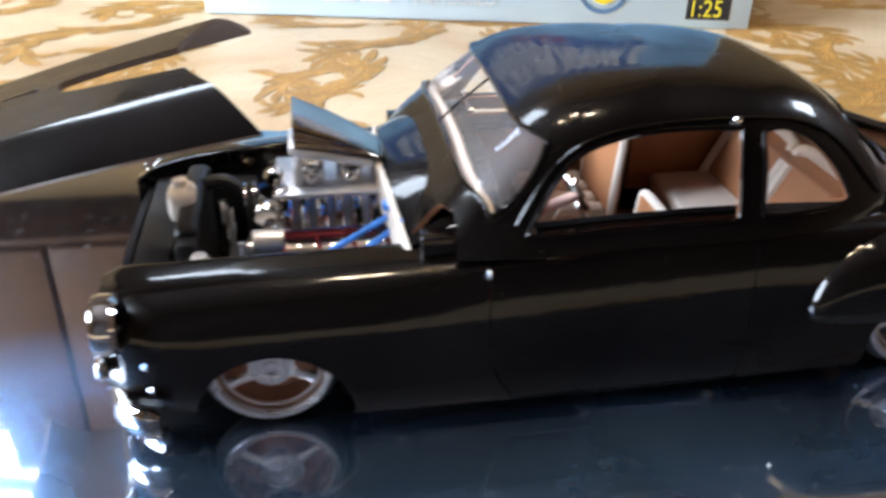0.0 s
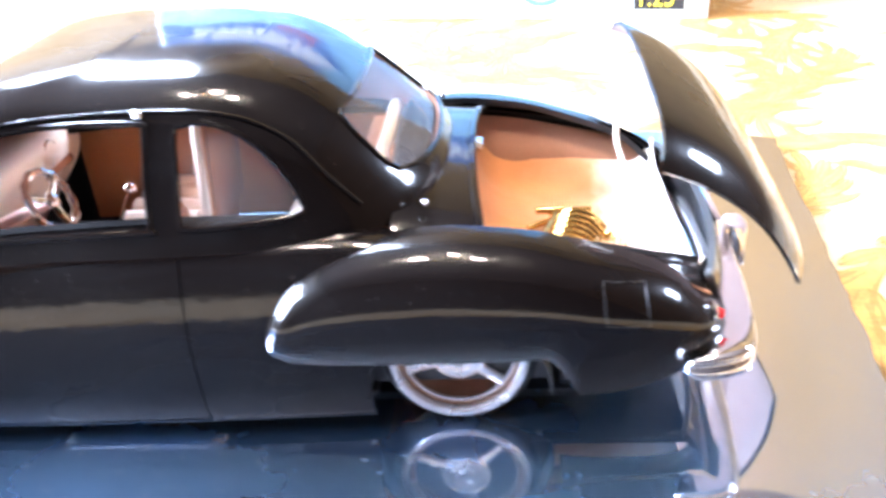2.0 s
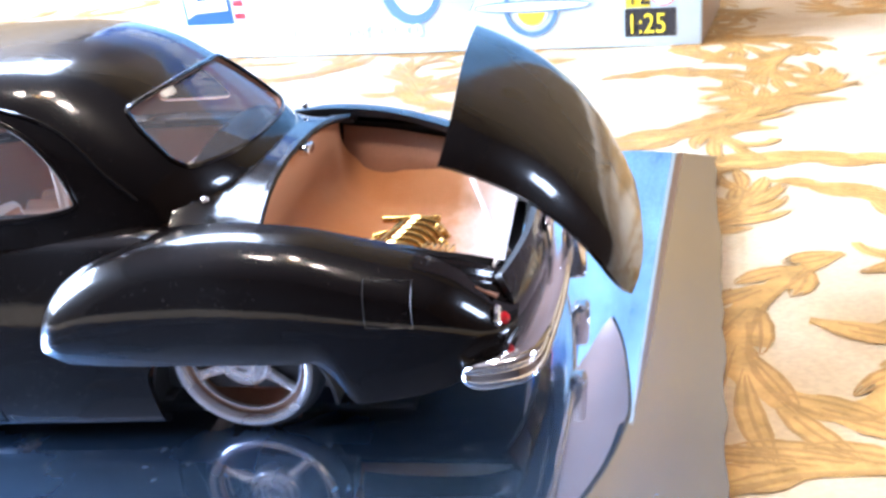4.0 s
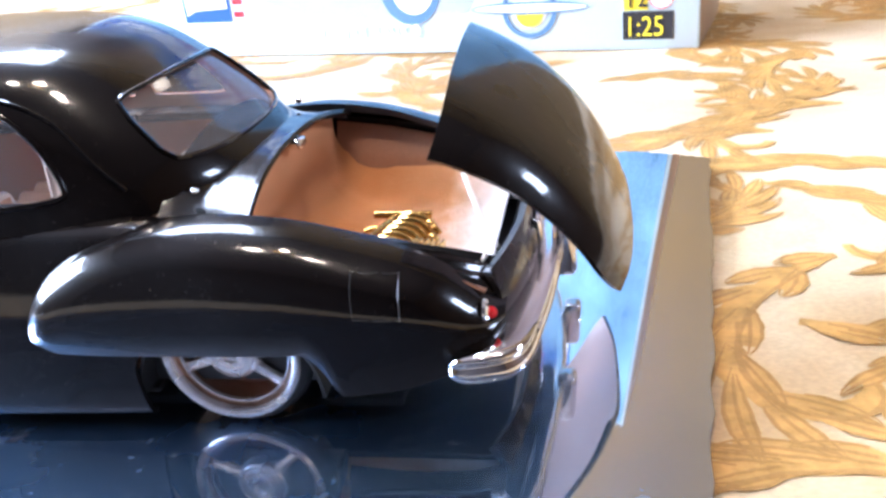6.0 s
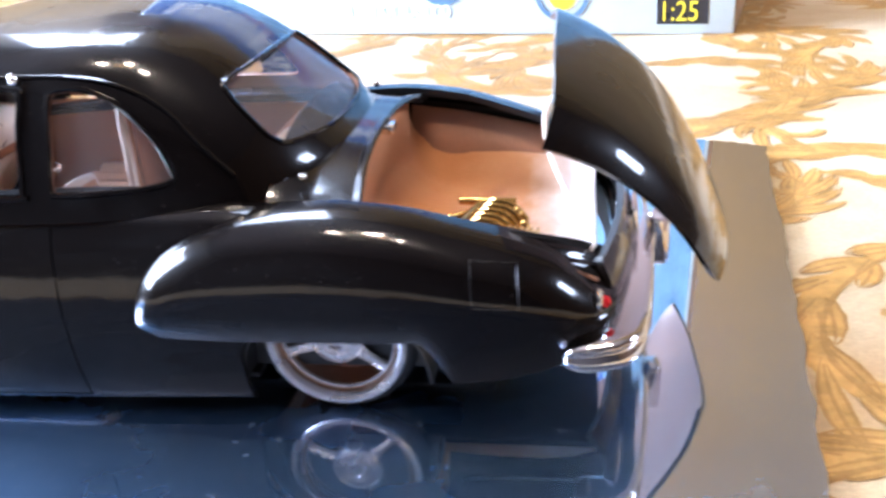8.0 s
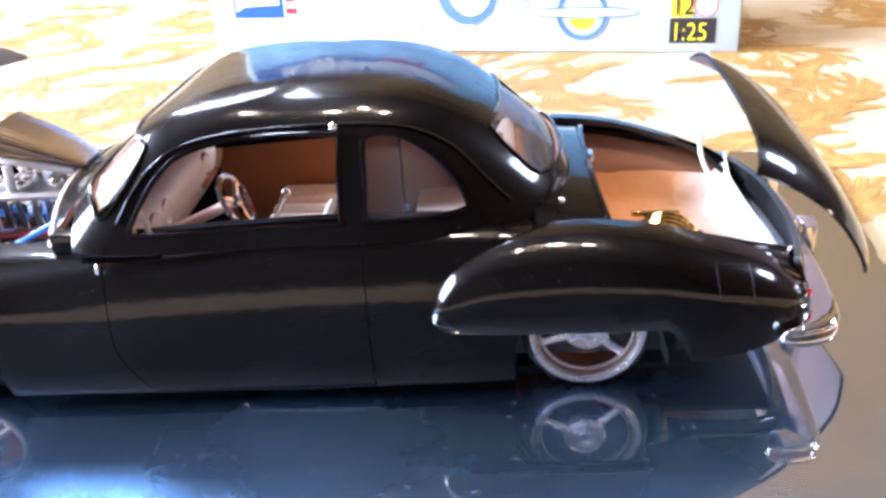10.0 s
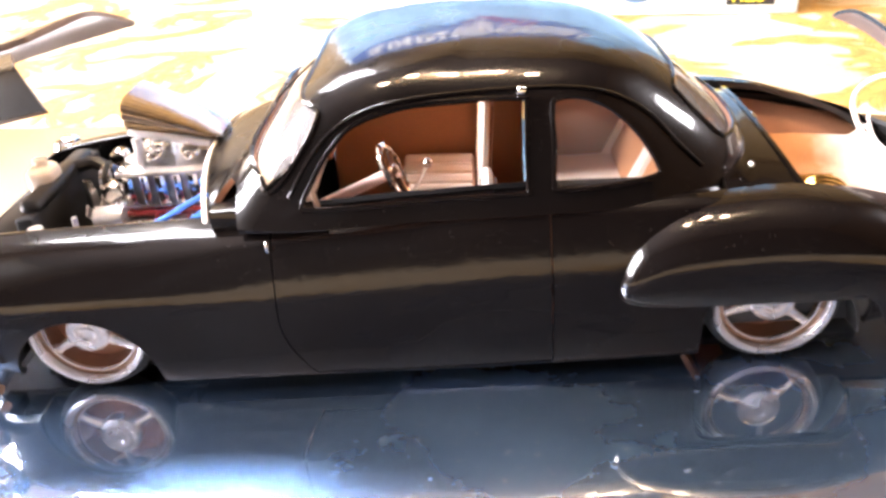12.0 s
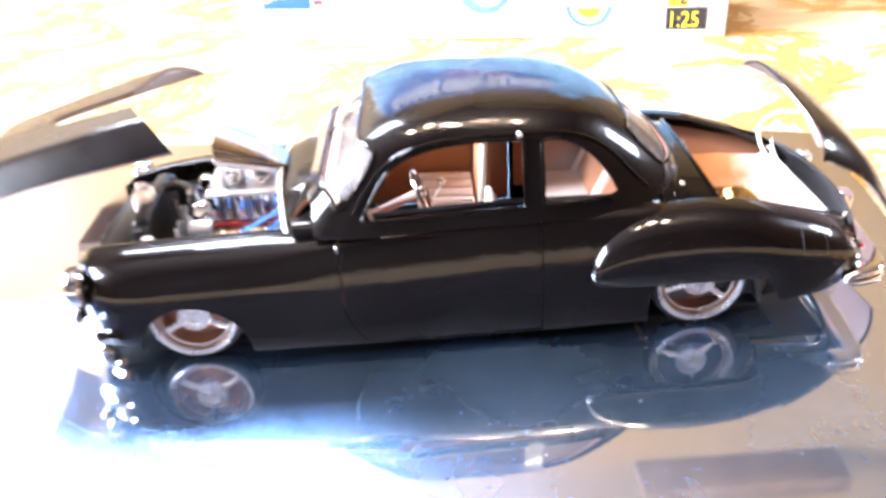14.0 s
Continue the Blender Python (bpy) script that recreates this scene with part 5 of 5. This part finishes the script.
for s in (-1, 1):
    build("trunk_side", grid([[(1.55 + 0.90 * t, s * (0.60 - 0.03 * t + 0.15 * q), 0.44 + (min(0.73 - 0.2 * t, float(top_z(1.55 + 0.90 * t)) - 0.045) - 0.44) * q ** 0.7) for q in (0, 0.2, 0.4, 0.6, 0.8, 1)] for t in np.linspace(0, 1, 14)]), DARKTAN, car, "dark brown trunk side", shell=0.008)
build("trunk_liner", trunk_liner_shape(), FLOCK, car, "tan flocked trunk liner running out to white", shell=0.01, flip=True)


def fuzz_shape():
    """Short curved fibres standing on the flock."""
    random.seed(8)
    v, f = [], []
    for _ in range(14000):
        w, u = random.uniform(-0.95, 0.95), random.uniform(0.35, 0.97)
        x, y = 1.60 + 0.84 * u, w * (0.64 - 0.05 * u)
        wall, rear = max(0, abs(w) - 0.72) / 0.28, max(0, u - 0.88) / 0.12
        z = 0.362 + (0.17 - 0.07 * u) * wall ** 1.8 + 0.13 * rear ** 2 + 0.006 * noise.noise((x * 9, y * 7, 1))
        a, ln = random.uniform(0, 6.28), random.uniform(0.006, 0.012 + 0.016 * u)
        dx, dy = math.cos(a), math.sin(a)
        t, o = 0.0015, len(v)
        v += [(x - dy * t, y + dx * t, z), (x + dy * t, y - dx * t, z), (x + dx * ln * 0.6, y + dy * ln * 0.6, z + ln * 0.8)]
        f += [(o, o + 1, o + 2)]
    return v, f


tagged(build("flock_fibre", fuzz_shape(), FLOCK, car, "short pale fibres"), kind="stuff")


def gold_engine():
    """A small pile of brass-plated kit parts lying in the trunk."""
    G = 0.92
    g = thing("gold_kit_parts", "brass-plated small kit parts lying in the open trunk", "kit parts", m=pose(2.07 * K, -0.05 * K, 0.368 * K, 0, 0, -14))
    def small(shape):
        return moved(shape, Matrix.Scale(G, 4))

    for i in range(6):
        y = -0.16 + 0.055 * i
        build("manifold_pipe", small(tube(smooth_path([(-0.18, y, 0.05), (-0.10, y + 0.02, 0.095), (0.0, y + 0.03, 0.075), (0.07, y, 0.02)], 4), 0.017, 7)), BRASS, g)
    build("collector", small(cyl((-0.20, -0.20, 0.045), (-0.18, 0.18, 0.055), 0.028)), BRASS, g)
    build("rod", small(cyl((-0.28, 0.14, 0.08), (-0.02, 0.24, 0.06), 0.018)), BRASS, g)
    build("rod", small(cyl((-0.30, 0.05, 0.025), (-0.12, 0.26, 0.03), 0.016)), BRASS, g)
    comb = build("finned_block", small(box((0.13, -0.17, 0.035), (0.16, 0.13, 0.05), 0.01)), BRASS, g)
    for i in range(6):
        build("fin", small(box((0.065 + 0.026 * i, -0.17, 0.075), (0.011, 0.14, 0.05), 0.003)), BRASS, comb)
    for x, y in ((-0.05, -0.2), (0.02, 0.12), (-0.22, -0.08), (0.1, -0.02)):
        build("nut", small(ball((x, y, 0.055), 0.03, 10)), BRASS, g)
    return g


gold_engine()
build("trunk_floor", box((1.98, 0, 0.30), (0.95, 1.20, 0.03), 0.01), BLACK, car)


# trunk lid, swung up and backwards


def lid_shape():
    rows = []
    for w in np.linspace(-1, 1, 41):
        row = []
        for t in np.linspace(0, 1, 36):
            hw = 0.69 * (1 - 0.07 * t - 0.13 * max(0, t - 0.8) ** 2 / 0.04)
            sag = 0.05 * w * w + 0.08 * abs(w) ** 7
            xx = 0.93 * t - 0.03 * t ** 3 * abs(w) ** 3
            zz = -0.25 * t ** 1.8 + 0.05 * math.sin(t * math.pi)
            row.append((xx - 0.04 * (1 - abs(w) ** 2) * (1 - t), w * hw, zz - sag * (1 - 0.35 * t)))
        rows.append(row)
    return grid(rows)


LIDM = pose(2.33, 0.10, 1.13, 0, 0, 0) @ pose(0, 0, 0, 7, 0, 1) @ pose(0, 0, 0, 0, 33, 0)
lid = build("trunk_lid", moved(lid_shape(), LIDM), PAINT, car, "open black trunk lid with brown primed inside", shell=0.02, rim=PRIMER, flip=True)
lid.modifiers["shell"].material_offset_rim = 0
build("lid_bracket", moved(tube(smooth_path([(0.1, -0.25, -0.05), (0.05, 0.0, -0.03), (0.1, 0.25, -0.05)], 5), 0.02, 8), LIDM), CREAM, lid)
for y in (0.30,):
    build("lid_hinge", tube(smooth_path([(2.44, y - 0.50, 0.42), (2.36, y - 0.36, 0.50), (2.25, y - 0.08, 0.64), (2.24, y + 0.06, 0.78), (2.34, y + 0.06, 0.88), (2.48, y, 0.90)], 6), 0.013, 8), CREAM, lid, "cream wire lid hinge")


# hood, lifted forward off the engine


def hood_shape():
    """The hood with the slot that lets the air scoop through."""
    rows = []
    for w in np.linspace(-1, 1, 81):
        row = []
        for t in np.linspace(0, 1, 64):
            hw = 0.70 - 0.14 * t - 0.10 * max(0, t - 0.8) / 0.2 * abs(w)
            notch = 0.30 * (1 - abs(w) ** 1.6)
            x = -notch * (1 - t) - 1.45 * t
            side = 0.15 * max(0, (abs(w) - 0.62) / 0.38) ** 1.7
            z = 0.035 * (1 - abs(w)) - side * (1 - 0.3 * t) - 0.06 * t ** 2 - 0.16 * max(0, t - 0.82) ** 2 / 0.033
            row.append((x, w * hw, z))
        rows.append(row)
    P = np.array(rows)
    slot = [(p[0], p[1]) for p in smooth_path([(0.2, -0.24, 0), (-0.2, -0.225, 0), (-0.55, -0.17, 0), (-0.76, -0.12, 0), (-0.80, -0.05, 0), (-0.76, 0.02, 0), (-0.4, 0.05, 0), (0.2, 0.06, 0)], 5, True)]
    return trimmed(P, poly_gap(P[:, :, 0], P[:, :, 1], slot))


HOODM = pose(-1.55, 0.03, 1.46, 1, 0, 4) @ pose(0, 0, 0, 0, -12, 0)
hood = build("hood", moved(hood_shape(), HOODM), PAINT, car, "open glossy black hood tilted forward", shell=0.03, rim=HOODPRIMER)
build("hood_ornament", moved(join(tube(smooth_path([(-0.9, 0, 0.01), (-1.2, 0, -0.03), (-1.42, 0, -0.16)], 5), 0.016, 8)), HOODM), CHROME, hood, "chrome hood strip")

# ---- engine bay ----
build("bay_floor", box((-1.5, 0, 0.16), (1.25, 1.2, 0.03), 0.01), BLACK, car)
for s in (-1, 1):
    build("inner_fender", box((-1.45, s * 0.60, 0.42), (1.15, 0.03, 0.52), 0.01), BLACK, car)
    build("frame_rail", box((-1.45, s * 0.36, 0.24), (1.2, 0.08, 0.08), 0.015), BLACK, car)
build("engine_block", join(box((-1.22, 0, 0.42), (0.62, 0.34, 0.34), 0.03), box((-1.22, -0.17, 0.50), (0.60, 0.20, 0.20), 0.03, 2, pose(0, 0, 0, 40, 0, 0)), box((-1.22, 0.17, 0.50), (0.60, 0.20, 0.20), 0.03, 2, pose(0, 0, 0, -40, 0, 0))), STEEL, car, "cast silver V8 engine block")
for s in (-1, 1):
    vc = build("valve_cover", box((-1.22, s * 0.29, 0.52), (0.60, 0.13, 0.07), 0.03, 3, pose(0, 0, 0, -s * 40, 0, 0)), CHROME, car, "ribbed chrome valve cover")
    for i in range(7):
        build("rib", box((-1.46 + 0.08 * i, s * 0.31, 0.556), (0.02, 0.11, 0.02), 0.006, 2, pose(0, 0, 0, -s * 40, 0, 0)), CHROME, vc)
    build("plug_wires", join(*[tube(smooth_path([(-1.46 + 0.16 * i, s * 0.20, 0.62), (-1.44 + 0.16 * i, s * 0.36, 0.60), (-1.46 + 0.16 * i, s * 0.38, 0.50)], 4), 0.009, 5) for i in range(4)]), MAROON, car, "dark red plug wires")
    build("wire_loom", tube([(-1.50, s * 0.33, 0.535), (-0.95, s * 0.33, 0.545)], 0.012, 6), MAROON, car, "dark red wire loom")
    build("header", join(*[tube(smooth_path([(-1.46 + 0.16 * i, s * 0.32, 0.46), (-1.44 + 0.16 * i, s * 0.44, 0.44), (-1.30 + 0.1 * i, s * 0.46, 0.30), (-1.0, s * 0.46, 0.22)], 4), 0.026, 7) for i in range(4)]), CHROME, car, "chrome exhaust headers")
blower = build("blower", box((-1.22, 0, 0.725), (0.44, 0.34, 0.15), 0.02, 2), STEEL, car, "supercharger with polished columns")
build("top_plate", box((-1.22, 0, 0.812), (0.50, 0.44, 0.025), 0.008), STEEL, blower)
build("base_plate", box((-1.22, 0, 0.645), (0.52, 0.46, 0.02), 0.008), CHROME, blower)
for s in (-1, 1):
    for i in range(6):
        build("column", cyl((-1.42 + 0.08 * i, s * 0.195, 0.655), (-1.42 + 0.08 * i, s * 0.195, 0.80), 0.022 if i % 2 else 0.030, 10), CHROME, blower)
    build("maroon_band", box((-1.24, s * 0.235, 0.617), (0.44, 0.04, 0.03), 0.01), MAROON, blower)
    build("cream_rail", box((-1.25, s * 0.275, 0.572), (0.40, 0.05, 0.035), 0.012), CREAM, blower)
for x, y, z, r in ((-1.47, -0.10, 0.86, 0.045), (-1.44, -0.18, 0.80, 0.04), (-1.52, -0.16, 0.70, 0.06), (-1.50, -0.22, 0.63, 0.05)):
    build("fitting", lathe([(0.001, -0.03), (r * 0.8, -0.03), (r, -0.01), (r, 0.03), (0.001, 0.04)], (x, y, z), 'Y', 16), CHROME, car)
build("scoop_post", cyl((-1.36, -0.12, 0.82), (-1.36, -0.12, 0.96), 0.024, 12), STEEL, car, "small silver post")
build("manifold", box((-1.20, 0, 0.60), (0.48, 0.36, 0.07), 0.02), CHROME, car)
for x in (-1.30, -1.12):
    cb = build("carburettor", join(cyl((x, 0, 0.80), (x, 0, 0.92), 0.065, 18), box((x, -0.09, 0.86), (0.09, 0.07, 0.07), 0.015), box((x, 0.09, 0.86), (0.09, 0.07, 0.07), 0.015)), CHROME, car, "chrome carburettor")
    build("float_bowl", ball((x, -0.13, 0.86), 0.032, 12), CHROME, cb)


def scoop_shape():
    rows = []
    n = 120
    for x, hw, zb, zt in ((-1.355, 0.18, 1.025, 1.155), (-1.37, 0.195, 1.01, 1.17), (-1.34, 0.185, 1.005, 1.155), (-1.20, 0.17, 0.98, 1.09), (-1.07, 0.145, 0.95, 1.02), (-0.98, 0.12, 0.925, 0.965), (-0.955, 0.09, 0.925, 0.945)):
        cz, hz = (zb + zt) / 2, (zt - zb) / 2
        rows.append([(x, math.copysign(abs(math.cos(t)) ** 0.45, math.cos(t)) * hw * (1 + 0.05 * math.cos(26 * t)), cz + math.copysign(abs(math.sin(t)) ** 0.55, math.sin(t)) * hz) for t in (2 * math.pi * i / n for i in range(n))])
    v, f = grid(rows, closed_v=True)
    f.append(tuple(reversed(range((len(rows) - 1) * n, len(rows) * n))))
    return v, f


scoop = build("air_scoop", scoop_shape(), SCOOP, car, "chrome wedge-shaped air scoop", smooth=50)
build("scoop_base", box((-1.20, 0, 0.955), (0.40, 0.26, 0.05), 0.02, 2, pose(0, 0, 0, 0, 12, 0)), STEEL, scoop)
for y in (-0.10, 0, 0.10):
    build("butterfly", box((-1.35, y * 0.9, 1.09), (0.012, 0.075, 0.11), 0.004), BLACK, scoop)
for y, z, r in ((0, 0.70, 0.085), (0, 0.42, 0.10), (-0.16, 0.52, 0.05), (0.16, 0.52, 0.055)):
    build("pulley", lathe([(0.01, -0.01), (r * 0.5, -0.012), (r * 0.85, -0.01), (r, -0.02), (r, 0.035), (0.01, 0.04)], (-1.60, y, z), 'X', 24), CHROME, car)
build("drive_belt", tube([(-1.59, 0.09 * math.cos(a), 0.56 + (0.22 if math.sin(a) > 0 else -0.22) * abs(math.sin(a)) ** 0.5) for a in np.linspace(0, 2 * math.pi, 30, False)], 0.02, 6, True), RUBBER, car)
build("fan", join(*[box((-1.70, 0, 0.47), (0.01, 0.06, 0.36), 0.004, 1, pose(0, 0, 0, 45 * i, 0, 0)) for i in range(4)]), STEEL, car, "silver cooling fan")
build("radiator", box((-1.86, 0, 0.46), (0.09, 0.86, 0.50), 0.02), BLACK, car, "black radiator")
build("radiator_tank", box((-1.86, 0, 0.72), (0.10, 0.70, 0.07), 0.03, 3), BLACK, car)
build("radiator_hose", tube(smooth_path([(-1.84, 0.15, 0.72), (-1.72, 0.15, 0.74), (-1.60, 0.12, 0.66), (-1.52, 0.08, 0.62)], 5), 0.035, 9), RUBBER, car)
build("upper_support", box((-2.02, 0, 0.60), (0.16, 1.15, 0.03), 0.01), BLACK, car)
build("header_tank", join(box((-1.90, -0.05, 0.74), (0.13, 0.17, 0.17), 0.045, 3), cyl((-1.90, -0.05, 0.82), (-1.90, -0.05, 0.855), 0.035, 14)), CREAM, car, "cream header tank")
build("support_post", cyl((-1.73, 0.02, 0.42), (-1.73, 0.02, 0.70), 0.022, 10), CHROME, car, "chrome post")
build("fluid_tank", join(cyl((-1.80, -0.45, 0.40), (-1.80, -0.45, 0.64), 0.055, 16), cyl((-1.80, -0.45, 0.64), (-1.80, -0.45, 0.67), 0.035, 14)), CREAM, car, "pale plastic tank")
build("battery", box((-1.72, 0.46, 0.50), (0.26, 0.16, 0.20), 0.02), BLACK, car)
build("alternator", cyl((-1.58, -0.28, 0.62), (-1.44, -0.28, 0.62), 0.06, 18), STEEL, car)
build("dipstick", cyl((-1.62, -0.42, 0.45), (-1.62, -0.42, 0.70), 0.014, 8), STEEL, car)
for s in (-1, 1):
    br = build("cross_brace", join(tube([(-1.60, s * 0.57, 0.50), (-0.94, s * 0.40, 0.80)], 0.015, 8), tube([(-1.36, s * 0.57, 0.50), (-0.94, s * 0.42, 0.74)], 0.015, 8)), BLUE, car, "blue enamelled chassis brace")
    build("brace_plate", box((-0.935, s * 0.46, 0.66), (0.03, 0.20, 0.36), 0.012), BLUE, br)
    build("brace_cap", cyl((-0.95, s * 0.40, 0.82), (-0.95, s * 0.40, 0.85), 0.05, 16), BLUE, br)
build("master_cylinder", join(cyl((-0.98, -0.50, 0.58), (-0.86, -0.50, 0.58), 0.04, 14), box((-0.96, -0.50, 0.63), (0.12, 0.07, 0.06), 0.015)), STEEL, car)
